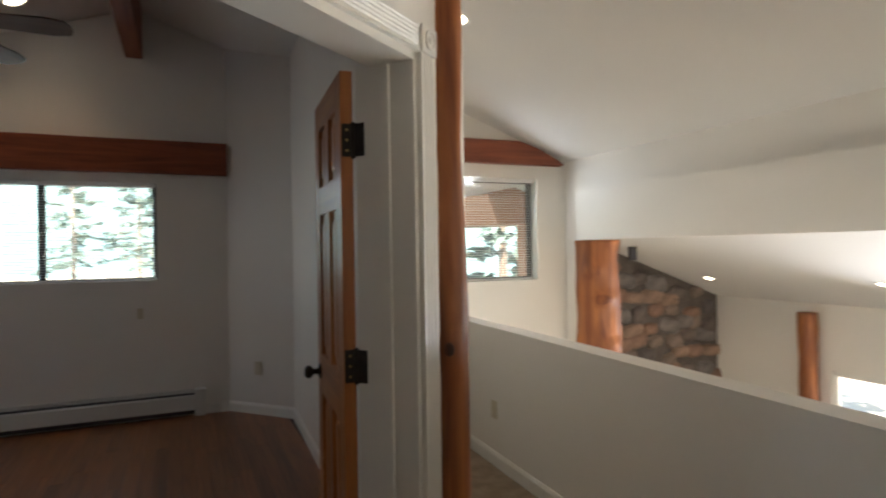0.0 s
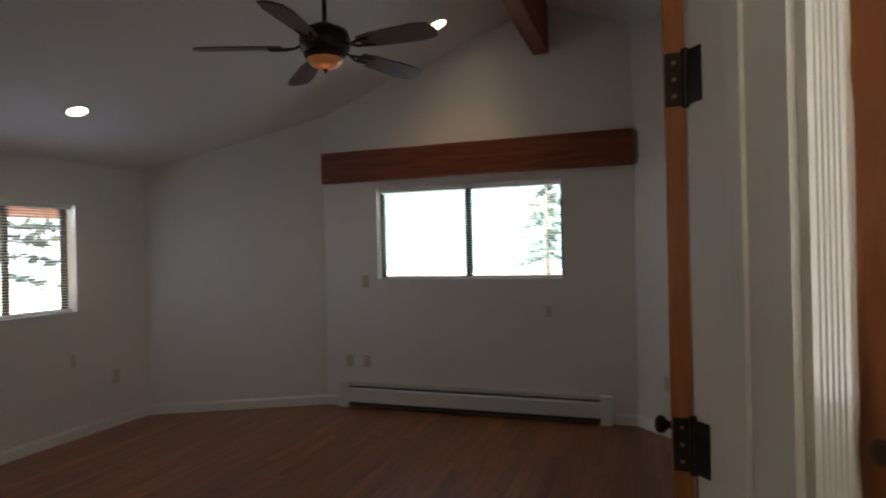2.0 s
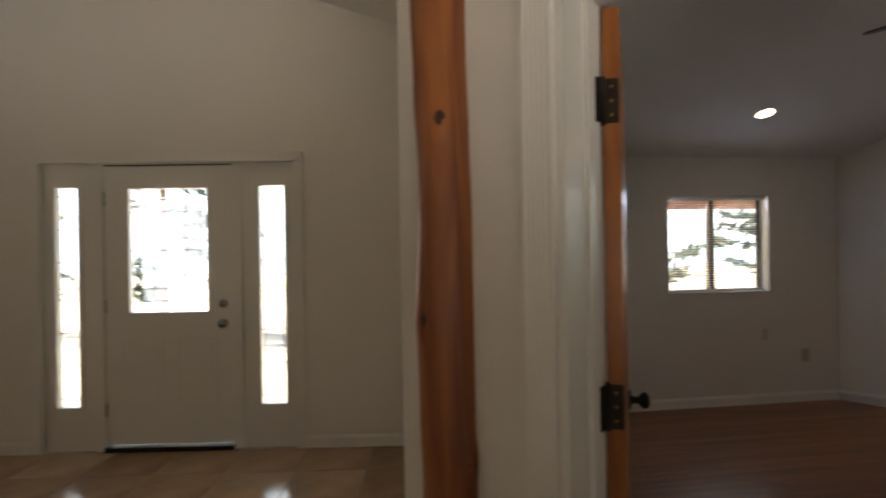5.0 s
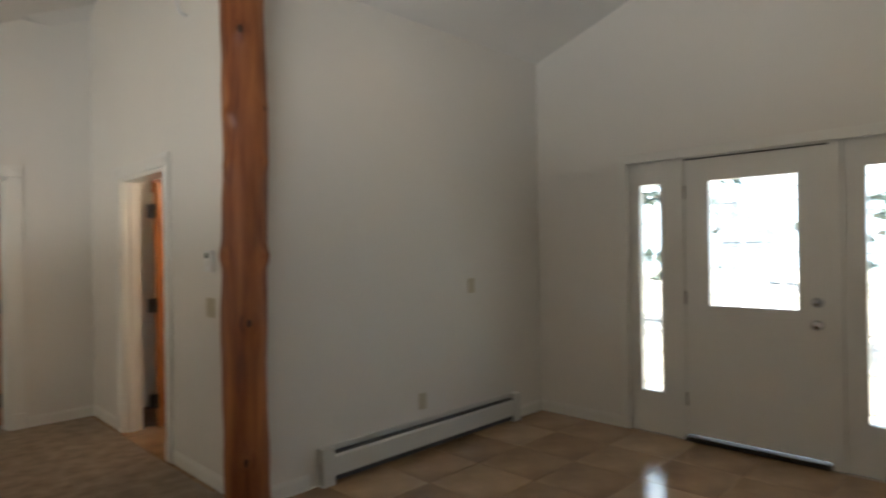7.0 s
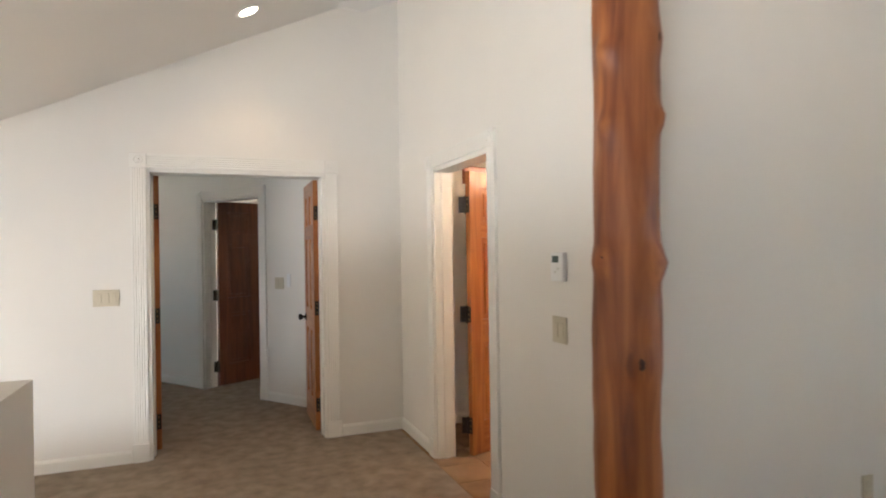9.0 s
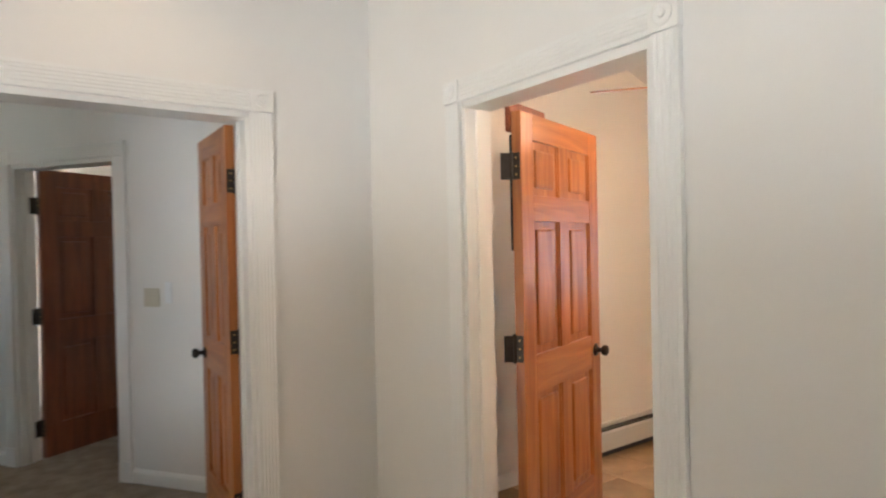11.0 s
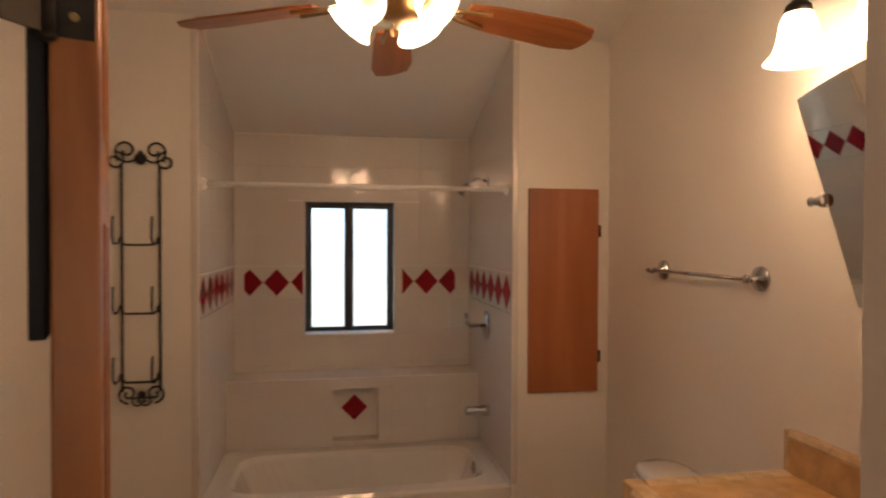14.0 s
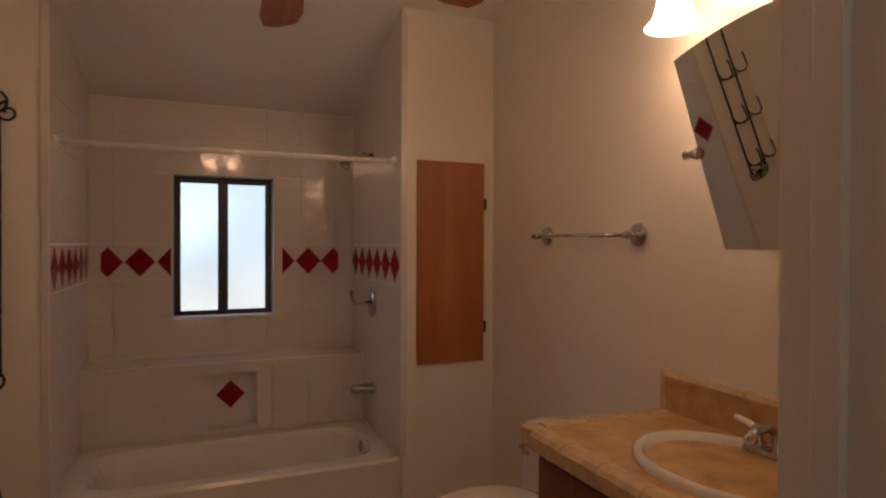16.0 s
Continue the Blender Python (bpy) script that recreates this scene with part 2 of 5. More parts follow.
def tube(bm, pts, r, seg=8):
    """A round bar along a line of points."""
    pts = [Vector(p) for p in pts]
    rings = []
    up = Vector((0.13, 0.27, 0.95))
    for i, p in enumerate(pts):
        d = (pts[min(i + 1, len(pts) - 1)] - pts[max(i - 1, 0)]).normalized()
        a = d.cross(up)
        a = a.normalized() if a.length > 1e-3 else d.cross(Vector((1, 0, 0))).normalized()
        b = d.cross(a)
        rings.append([bm.verts.new(p + r * (math.cos(t) * a + math.sin(t) * b)) for t in [2 * math.pi * k / seg for k in range(seg)]])
    for a, b in zip(rings, rings[1:]):
        for i in range(seg):
            bm.faces.new((a[i], a[(i + 1) % seg], b[(i + 1) % seg], b[i]))
    bm.faces.new(rings[0][::-1])
    bm.faces.new(rings[-1])
    return bm


# the roof: one long ridge over the bedroom and bath, falling east over the landing and the great room
RIDGE_X, RIDGE_Z, PITCH = -0.93, 3.47, 0.36


def roof(x, y=0.0):
    if x > RIDGE_X or (-4.6 < y < 1.9 and x > -1.2):
        k = PITCH + max(0.0, min(1.0, (1.9 - y) / 6.4)) * 0.105
        return 3.145 - k * (x + 0.03)
    return RIDGE_Z - PITCH * (RIDGE_X - x)


def entry_roof(x, y=0.0):
    return 3.634 - 0.33 * abs(y - 0.06)


def wall(name, p0, p1, thick, top, openings=(), z0=0.0, label="cream painted drywall wall", material=None, pieces=4):
    """A wall from p0 to p1, its thickness to the left of that way, its top following top(x, y), with holes (s0, s1, z0, z1)."""
    bm = bmesh.new()
    a, b = Vector(p0), Vector(p1)
    d = b - a
    L = d.length
    u = d / L
    n = Vector((-u.y, u.x)) * thick
    cuts = sorted({0.0, L, *[L * i / pieces for i in range(1, pieces)], *[s for o in openings for s in o[:2]]})

    def cell(s0, s1, zl, zh):
        v = []
        for s in (s0, s1):
            for off in (Vector((0, 0)), n):
                q = a + u * s + off
                t = zh if zh is not None else top(*(a + u * s))
                v += [bm.verts.new((q.x, q.y, zl)), bm.verts.new((q.x, q.y, t))]
        for q in ((0, 1, 3, 2), (4, 6, 7, 5), (0, 4, 5, 1), (2, 3, 7, 6), (0, 2, 6, 4), (1, 5, 7, 3)):
            bm.faces.new([v[i] for i in q])
    for s0, s1 in zip(cuts, cuts[1:]):
        mid = (s0 + s1) / 2
        holes = sorted((o[2], o[3]) for o in openings if o[0] < mid < o[1])
        z = z0
        for lo, hi in holes:
            if lo > z + 1e-4:
                cell(s0, s1, z, lo)
            z = hi
        cell(s0, s1, z, None)
    bmesh.ops.remove_doubles(bm, verts=bm.verts, dist=1e-5)
    return tagged(part(name, bm, material or PAINT), label, "wall", kind="structure")


def slab(name, ring, top, thick=0.1, material=None, label="", category="ceiling", nx=1):
    bm = bmesh.new()
    prism(bm, ring, lambda p: (p[0], p[1], top(*p)), lambda p: (p[0], p[1], top(*p) + thick))
    bmesh.ops.triangulate(bm, faces=[f for f in bm.faces if len(f.verts) > 3])
    return tagged(part(name, bm, material or CEIL), label, category, kind="structure")


def grid_slab(name, x0, x1, y0, y1, top, nx=4, ny=8, thick=0.1, label=""):
    bm = bmesh.new()
    V = {}
    for k in (0, 1):
        for i in range(nx + 1):
            for j in range(ny + 1):
                x, y = x0 + (x1 - x0) * i / nx, y0 + (y1 - y0) * j / ny
                V[k, i, j] = bm.verts.new((x, y, top(x, y) + k * thick))
    for k in (0, 1):
        for i in range(nx):
            for j in range(ny):
                bm.faces.new((V[k, i, j], V[k, i + 1, j], V[k, i + 1, j + 1], V[k, i, j + 1]))
    return tagged(part(name, bm, CEIL), label, "ceiling", kind="structure")


# ---- structure ----
# diagonal wall of the bedroom doors: hinge line from DL along U, N points to the landing
DL, U = Vector((-1.01, 2.465)), Vector((0.787, 0.617)).normalized()
N = Vector((U.y, -U.x))
DIAG = Matrix.Translation((DL.x, DL.y, 0)) @ Matrix.Rotation(math.atan2(U.y, U.x), 4, "Z")
OPEN_S, OPEN_W, DOOR_H, T = -0.07, 1.375, 2.05, 0.17


def diag(s, n):
    p = DL + U * s + N * n
    return (p.x, p.y)


W1, W3 = (-2.475, -0.785, 1.17, 2.005), (4.54, 5.50, 1.0, 1.86)
W2 = (1.50, 2.33, 1.11, 2.02)
BW = (-3.60, -3.045, 0.935, 1.77)
wall("wall_bedroom_north", (-3.02, 6.93), (-0.22, 6.93), 0.17, roof, [(W1[0] + 3.02, W1[1] + 3.02, W1[2], W1[3])])
wall("wall_bedroom_northwest", (-4.45, 6.19), (-3.02, 6.93), 0.17, roof)
wall("wall_bedroom_west", (-4.45, 2.3), (-4.45, 6.19), 0.17, roof, [(W3[0] - 2.3, W3[1] - 2.3, W3[2], W3[3])])
wall("wall_bedroom_northeast", (-0.22, 6.93), (0.26, 6.40), 0.17, roof)
wall("wall_bedroom_east", (0.26, 6.40), diag(1.48, 0.0), 0.16, roof)
wall("wall_entry_north", (-4.55, 1.970), (-1.20, 2.103), -0.13, lambda x, y: max(3.08, roof(x, y)))
wall("wall_bedroom_doors", diag(-0.62, T), diag(1.66, T), T, roof, [(0.62 + OPEN_S, 0.62 + OPEN_S + OPEN_W, 0.0, DOOR_H)])
F = -3.9
wall("wall_entry_front", (F, -1.65), (F, 2.02), 0.16, entry_roof, [(0.83, 2.70, 0.0, 2.09)], pieces=14)
wall("wall_entry_south", (-1.135, -1.65), (F - 0.16, -1.65), 0.40, lambda x, y: 3.25)
wall("wall_bath_door", (-1.125, -4.53), (-1.125, -1.65), 0.13, roof, [(0.795, 1.70, 0.0, 2.036)])
wall("wall_landing_south", (-1.125, -4.53), (7.1, -4.53), -0.17, roof, [(1.125 - 0.495, 1.125 + 0.765, 0.0, 2.08)])
wall("wall_gable_over_entry", (-1.135, -1.65), (-1.135, 1.85), 0.10, lambda x, y: 3.72, [(0.0, 3.5, -1.0, 3.0)], z0=-1.0)
bm = bpy.data.objects["wall_gable_over_entry"]
me = bm.data
for v in me.vertices:
    if v.co.z < 3.1:
        v.co.z = entry_roof(0, v.co.y)
# bathroom
XS, XB = -3.53, -4.50
wall("wall_bath_south", (XS, -4.48), (-1.25, -4.48), -0.05, roof)
wall("wall_bath_stub_south", (XS, -4.03), (XS, -4.53), -1.13, roof)
wall("wall_bath_stub_north", (XS, -2.05), (XS, -2.545), -1.13, roof)
wall("wall_bath_window", (XB, -4.03), (XB, -2.545), 0.16, roof, [(BW[0] + 4.03, BW[1] + 4.03, BW[2], BW[3])])
# stair hall, great room
wall("wall_stair_north", (0.42, 5.86), (2.64, 5.86), 0.17, roof, [(W2[0] - 0.42, W2[1] - 0.42, W2[2], W2[3])], z0=-2.7)
wall("wall_great_room_west", (2.64, 5.86), (4.25, 8.2), 0.12, roof, z0=-2.7)
wall("wall_great_room_north", (4.15, 8.2), (7.1, 8.2), 0.17, roof, z0=-2.7)
wall("wall_great_room_east", (7.0, 8.3), (7.0, -4.7), 0.17, roof, [(2.0, 4.0, -2.0, -0.24), (5.2, 8.4, -2.0, -0.3)], z0=-2.7)
wall("wall_stair_header", (2.64, 5.86), (2.64, -4.53), 0.14, roof, z0=1.465, label="cream drywall header beam above the stair opening")
wall("wall_header_band", (2.55, 5.58), (2.55, -4.53), 0.088, lambda x, y: 1.885, z0=1.466, label="projecting cream drywall band of the header")
wall("wall_half_north", (1.292, 5.86), (1.17, 2.1), 0.13, lambda x, y: 0.892, z0=-2.7, label="cream half-height drywall guard wall of the landing")
wall("wall_half_south", (1.198, 2.42), (1.13, -3.1), 0.13, lambda x, y: 0.892, z0=-2.7, label="cream half-height drywall guard wall of the landing")
wall("wall_stair_jamb", (2.64, 5.86), (2.64, 5.66), 0.14, lambda x, y: 1.464, z0=-2.7, label="cream drywall jamb under the header")
# room behind the landing's double doors
PA, UA = Vector((-0.53, -5.50)), Vector((0.595, -0.803)).normalized()


def ra(s, n=0.0):
    p = PA + UA * s + Vector((-UA.y, UA.x)) * n
    return (p.x, p.y)


flat = lambda x, y: 2.75
wall("wall_back_room_diagonal", ra(0), ra(2.9), -0.14, flat, [(0.70, 1.60, 0.0, DOOR_H)])
wall("wall_back_room_west", (-0.72, -4.70), ra(0), -0.14, flat)
wall("wall_back_room_south", ra(2.9), (3.1, -7.9), -0.14, flat)
wall("wall_back_room_east", (3.1, -7.9), (3.1, -4.7), -0.14, flat, [(0.4, 1.1, 0.8, 1.7)])
wall("wall_closet_west", (-1.6, -4.7), (-1.6, -8.6), -0.1, flat)
wall("wall_closet_south", (-1.6, -8.6), (1.3, -8.6), -0.1, flat)
# ceilings
grid_slab("ceiling_bedroom_west", -4.63, RIDGE_X, 2.30, 7.12, roof, 1, 1, label="cream sloping drywall ceiling west of the ridge")
grid_slab("ceiling_north_east", RIDGE_X, 7.15, 1.9, 8.4, roof, 1, 1, label="cream sloping drywall ceiling over hall and great room")
grid_slab("ceiling_landing", -1.14, 7.15, -4.72, 2.75, roof, 16, 24, label="cream sloping drywall ceiling over the landing")
grid_slab("ceiling_bath", -4.7, -1.14, -4.56, -1.98, lambda x, y: RIDGE_Z - PITCH * (RIDGE_X - x), 1, 1, label="cream sloping bathroom ceiling")
grid_slab("ceiling_entry_south", -4.06, -1.14, -1.65, 0.06, entry_roof, 1, 1, label="cream sloping entry ceiling")
grid_slab("ceiling_entry_north", -4.06, -1.14, 0.06, 1.86, entry_roof, 1, 1, label="cream sloping entry ceiling")
grid_slab("ceiling_back_room", -1.7, 3.24, -8.7, -4.70, flat, 1, 1, label="flat cream ceiling of the back room")
grid_slab("ceiling_nook", -1.5, -1.13, 1.86, 2.6, roof, 1, 1, label="cream sloping drywall ceiling beside the doors")
bm = grid_slab("ceiling_bedroom_south", -4.75, -1.45, 1.90, 2.95, lambda x, y: roof(x, 3.0) + 0.02, 1, 1, label="cream sloping drywall ceiling along the entry wall")
# unseen cover and skirts, added to keep sky light out of the ceiling gaps
tagged(part("roof_deck", cube(-5.1, 7.5, -9.0, 9.0, 3.95, 4.05), BEAM_X), "unseen flat sheet over the house, added to block sky light", "roof", kind="structure")
for q in ((-4.80, -4.72, -4.9, 7.6, 2.35, 3.94), (-4.71, 1.2, 7.70, 7.78, 2.5, 3.94), (-4.71, 7.4, -4.90, -4.82, 2.9, 3.94)):
    tagged(part("roof_gable", cube(*q), PAINT), "unseen upright sheet under the cover, added to block low sky light", "roof", kind="structure")
# floors
def floor(name, ring, z, material, label, thick=0.12):
    bm = bmesh.new()
    prism(bm, ring, lambda p: (p[0], p[1], z - thick), lambda p: (p[0], p[1], z))
    return tagged(part(name, bm, material), label, "floor", kind="structure")


floor("floor_landing", [(-1.13, -4.53), (1.2, -4.53), (1.2, 2.4), (-0.30, 2.75), (-1.25, 2.05), (-1.13, 1.85)], 0.0, CARPET, "tan-brown cut pile carpet on the landing")
floor("floor_corridor", [(0.42, 3.2), (-0.5, 2.72), (1.2, 2.0), (1.292, 5.86), (0.42, 5.86)], -0.003, CARPET, "tan-brown cut pile carpet in the corridor")
floor("floor_landing_stairhead", [(1.2, -4.53), (2.6, -4.53), (2.6, -3.1), (1.2, -3.1)], 0.0, CARPET, "tan-brown carpet at the stair head")
floor("floor_back_room", [(-1.7, -8.7), (3.2, -8.7), (3.2, -4.53), (-1.7, -4.53)], -0.002, CARPET, "tan-brown cut pile carpet in the back room")
floor("floor_bath", [(-3.6, -4.53), (-1.125, -4.53), (-1.125, -2.0), (-3.6, -2.0)], -0.004, GROUT, "tan stone tile bathroom floor with grout joints")
floor("floor_entry", [(-4.0, -1.66), (-1.13, -1.66), (-1.13, 2.04), (-4.0, 1.95)], -0.008, GROUT, "tan polished stone tile entry floor with thin joints")
floor("floor_bedroom", [(-4.6, 2.35), diag(-0.62, T), diag(1.66, T), (0.42, 6.5), (-0.1, 7.1), (-3.1, 7.1), (-4.6, 6.3)], -0.012, DARK, "reddish-brown hardwood strip floor of the bedroom")
floor("floor_great_room", [(1.3, -4.6), (7.1, -4.6), (7.1, 8.3), (1.3, 8.3)], -2.7, CARPET, "tan carpet floor of the lower great room")

# ---- trim, windows, doors ----


def baseboard(p0, p1, side, h=0.09, z=0.0):
    a, b = Vector(p0), Vector(p1)
    L = (b - a).length
    bm = bmesh.new()
    prof = [(0, 0), (0.014, 0), (0.014, h - 0.02), (0.009, h - 0.008), (0.005, h), (0, h)]
    prism(bm, prof, lambda p: (0, side * (p[0] + 0.001), p[1] + z), lambda p: (L, side * (p[0] + 0.001), p[1] + z))
    m = Matrix.Translation((a.x, a.y, 0)) @ Matrix.Rotation(math.atan2(b.y - a.y, b.x - a.x), 4, "Z")
    return tagged(part("baseboard", bm, TRIM, m=m), "white painted wooden baseboard along the wall", "baseboard", kind="structure")


for p, q, sd in (((-3.02, 6.93), (-2.9, 6.93), -1), ((-0.40, 6.93), (-0.22, 6.93), -1), ((-4.45, 6.19), (-3.02, 6.93), -1), ((-4.45, 2.4), (-4.45, 6.19), -1),
                 ((-0.22, 6.93), (0.26, 6.40), -1), ((0.26, 6.40), diag(1.48, 0.0), -1), ((-3.9, 1.865), (-1.28, 1.97), -1),
                 ((F, -1.65), (F, -0.84), -1), ((F, 1.09), (F, 1.85), -1), ((-1.135, -1.65), (-1.5, -1.65), -1), ((-3.56, -1.65), (F, -1.65), -1),
                 ((-1.125, -2.72), (-1.125, -1.65), -1), ((-1.125, -4.53), (-1.125, -3.86), -1), ((-1.125, -4.53), (-0.615, -4.53), 1), ((0.885, -4.53), (2.6, -4.53), 1),
                 ((1.292, 5.86), (1.17, 2.1), -1), ((1.19, 2.3), (1.13, -3.1), -1), ((0.42, 3.45), (0.42, 5.86), -1), ((0.42, 5.86), (1.29, 5.86), -1), ((-3.3, -4.48), (-1.295, -4.48), 1), ((XS, -4.03), (XS, -4.48), 1),
                 (ra(0), ra(0.6), 1), (ra(1.70), ra(2.9), 1), ((-0.72, -4.72), ra(0), 1)):
    baseboard(p, q, sd)


def fluted(L, w=0.085, t=0.02, grooves=5):
    """A vertical fluted board of height L, in the plane y = 0, proud towards -y."""
    pts = [(-w / 2, 0.0), (-w / 2, -t)]
    g = w * 0.78 / grooves
    x = -w * 0.39
    for i in range(grooves):
        pts += [(x + g * 0.15, -t), (x + g * 0.38, -t + 0.0025), (x + g * 0.62, -t + 0.0025), (x + g * 0.85, -t)]
        x += g
    pts += [(w / 2, -t), (w / 2, 0.0)]
    bm = bmesh.new()
    prism(bm, pts, lambda p: (p[0], p[1], 0.0), lambda p: (p[0], p[1], L))
    return bm


def casing(name, m, width, height, label, depth=T, w=0.09, right=None):
    """Fluted casing with corner blocks round an opening from x = 0 to width, face at y = 0; the jamb runs to y = depth."""
    ob = thing(name, label, "door casing", m, kind="structure")
    for x in (-w / 2 - 0.006, width + w / 2 + 0.006):
        part("casing_board", fluted(height + 0.01, w), TRIM, ob, m=Matrix.Translation((x, 0, 0)))
        bm = cube(x - w / 2 - 0.004, x + w / 2 + 0.004, -0.028, 0.0, height + 0.011, height + 0.012 + w, 0.003)
        lathe(bm, [(0.034, -0.028), (0.034, -0.034), (0.026, -0.036), (0.022, -0.031), (0.014, -0.031), (0.010, -0.037), (0.0, -0.038)], 20, (x, 0, height + 0.012 + w / 2), "y")
        part("corner_block", bm, TRIM, ob)
        bm = cube(x - w / 2 - 0.004, x + w / 2 + 0.004, -0.026, 0.0, 0.0, 0.13, 0.003)
        part("plinth_block", bm, TRIM, ob)
    head = part("head_casing", fluted(width + 0.012, w), TRIM, ob)
    head.matrix_basis = Matrix.Translation((-0.006, 0, height + 0.012 + w / 2)) @ Matrix.Rotation(radians(90), 4, "Y")
    for x0, x1 in ((-0.002, 0.018), (width - 0.018, width + 0.002)):
        part("jamb", cube(x0, x1, -0.002, (right if right and x0 > 0.1 else depth) + 0.002, 0.0, height), TRIM, ob)
        xs = (x0 + 0.012, x1 + 0.012) if x0 < 0.1 else (x0 - 0.012, x1 - 0.012)
        part("door_stop", cube(xs[0], xs[1], depth - 0.08, depth - 0.045, 0.0, height - 0.02, 0.002), TRIM, ob)
    part("head_jamb", cube(0, width, -0.002, depth + 0.002, height - 0.018, height + 0.002), TRIM, ob)
    return ob


def panel_door(name, m, width, height, jamb, label, wd=None):
    """A six-panel door leaf along +x from the pin at the origin; its thickness runs to -y. jamb: the heading, seen from the leaf, of the hinge leaf on the jamb."""
    wv, wh = (wd or PINE), (wd or PINE_X)
    ob = thing(name, label, "door", m)
    t, z0, e = 0.044, 0.012, 0.006
    st, mid = min(0.11, width * 0.17), min(0.10, width * 0.15)
    k = height / 2.03
    rows = [(z0, z0 + 0.23), (0.80 * k, 0.97 * k), (1.56 * k, 1.675 * k), (height - 0.115, height)]
    for x0, x1 in ((e, e + st), (width - st, width)):
        part("stile", cube(x0, x1, -t, 0, z0, height, 0.003), wv, ob)
    for a, b in rows:
        part("rail", cube(e + st, width - st, -t + 0.0005, -0.0005, a, b, 0.002), wh, ob)
    cx = (e + width) / 2
    for (_, lo), (hi, _) in zip(rows, rows[1:]):
        part("mullion", cube(cx - mid / 2, cx + mid / 2, -t + 0.0005, -0.0005, lo, hi, 0.002), wv, ob)
        for x0, x1 in ((e + st, cx - mid / 2), (cx + mid / 2, width - st)):
            bm = cube(x0, x1, -t / 2 - 0.007, -t / 2 + 0.007, lo, hi)
            box(bm, x0 + 0.034, x1 - 0.034, -t + 0.005, -0.005, lo + 0.034, hi - 0.034, 0.012)
            box(bm, x0, x0 + 0.009, -t + 0.007, -0.007, lo, hi, 0.003)
            box(bm, x1 - 0.009, x1, -t + 0.007, -0.007, lo, hi, 0.003)
            part("panel", bm, wv, ob)
    kx, kz = width - 0.062, 0.89
    for sg, y in ((-1, -t), (1, 0.0)):
        bm = bmesh.new()
        prof = [(0.033, 0), (0.033, 0.006), (0.014, 0.010), (0.011, 0.030), (0.020, 0.036), (0.028, 0.047), (0.027, 0.060), (0.016, 0.068), (0.0, 0.070)]
        lathe(bm, [(r, y + sg * h) for r, h in prof], 20, (kx, 0, kz), "y")
        part("door_knob", bm, BRONZE, ob, "dark bronze round knob", smooth=True)
    c, q = math.cos(radians(jamb)), math.sin(radians(jamb))
    for hz in (0.22, 1.01, 1.79):
        hg = part("hinge", cube(e - 0.0035, e - 0.0005, -0.040, 0.0, hz - 0.057, hz + 0.057, 0.001), BRONZE, ob, "dark bronze butt hinge with two leaves")
        bm = cube(0.0, 0.046, -0.0015, 0.0015, hz - 0.057, hz + 0.057, 0.001)
        for v in bm.verts:
            x, y = v.co.x, v.co.y
            v.co.x, v.co.y = x * c - y * q, x * q + y * c
        part("jamb_leaf", bm, BRONZE, hg)
        bm = lathe(bmesh.new(), [(0.004, -0.064), (0.009, -0.060), (0.0075, -0.057), (0.0075, 0.057), (0.009, 0.060), (0.004, 0.064)], 12, (0, 0, hz))
        part("hinge_pin", bm, BRONZE, hg, smooth=True)
        for dz in (-0.036, 0.0, 0.036):
            part("screw", lathe(bmesh.new(), [(0.005, 0.0), (0.004, -0.0012), (0.0, -0.0014)], 8, (e - 0.0035, -0.022, hz + dz), "x"), BRASS, hg)
    return ob


def heading(x, y):
    return math.atan2(y, x)


def hung(px, py, dx, dy):
    return Matrix.Translation((px, py, 0)) @ Matrix.Rotation(heading(dx, dy), 4, "Z")


# bedroom double doors, standing open into the room
casing("door_casing_1", DIAG @ Matrix.Translation((OPEN_S, -T, 0)), OPEN_W, DOOR_H, "white fluted wooden casing round the bedroom double doorway", right=T + 0.06)
wall("wall_bedroom_return", diag(OPEN_S + OPEN_W, 0.0), diag(1.50, 0.0), 0.06, roof, label="cream drywall return behind the bedroom door jamb", pieces=1)


def jamb_angle(leaf_dir, jamb_dir):
    return math.degrees(math.atan2(jamb_dir[1], jamb_dir[0]) - math.atan2(leaf_dir[1], leaf_dir[0]))


pL, pR = diag(OPEN_S + 0.021, -0.008), diag(OPEN_S + OPEN_W - 0.022, -0.070)
dL, dR = Vector((-0.893, 0.449)), Vector((0.068, 0.998))
panel_door("door_1", hung(pL[0], pL[1], *dL), 0.645, 2.03, jamb_angle(dL, N), "open orange-stained pine six-panel bedroom door leaf")
mR = hung(pR[0], pR[1], *dR)
flip = Matrix.Scale(-1, 4, (0, 1, 0))
door = panel_door("door_2", mR, 0.63, 2.03, -jamb_angle(dR, N), "open orange-stained pine six-panel bedroom door leaf")
for o in door.children_recursive:
    o.data.transform(flip)
    o.data.flip_normals()
# bathroom door
casing("door_casing_2", Matrix.Translation((-1.125, -3.735, 0)) @ Matrix.Rotation(radians(90), 4, "Z"), 0.905, 2.036, "white fluted wooden casing round the bathroom doorway", 0.13)
dB = (-0.949, -0.317)
mB = hung(-1.345, -3.690, *dB)
panel_door("door_3", mB, 0.84, 2.025, jamb_angle(dB, (1, -0.6)), "open orange-stained pine six-panel bathroom door")
hb = thing("hanging_board", "narrow dark board with wooden top rail hung behind the bathroom door", "door rack", mB)
# thin black board along the hinge side of the leaf
part("board", cube(0.02, 0.30, 0.004, 0.020, 1.43, 1.93, 0.003), DARK, hb, "flat black board")
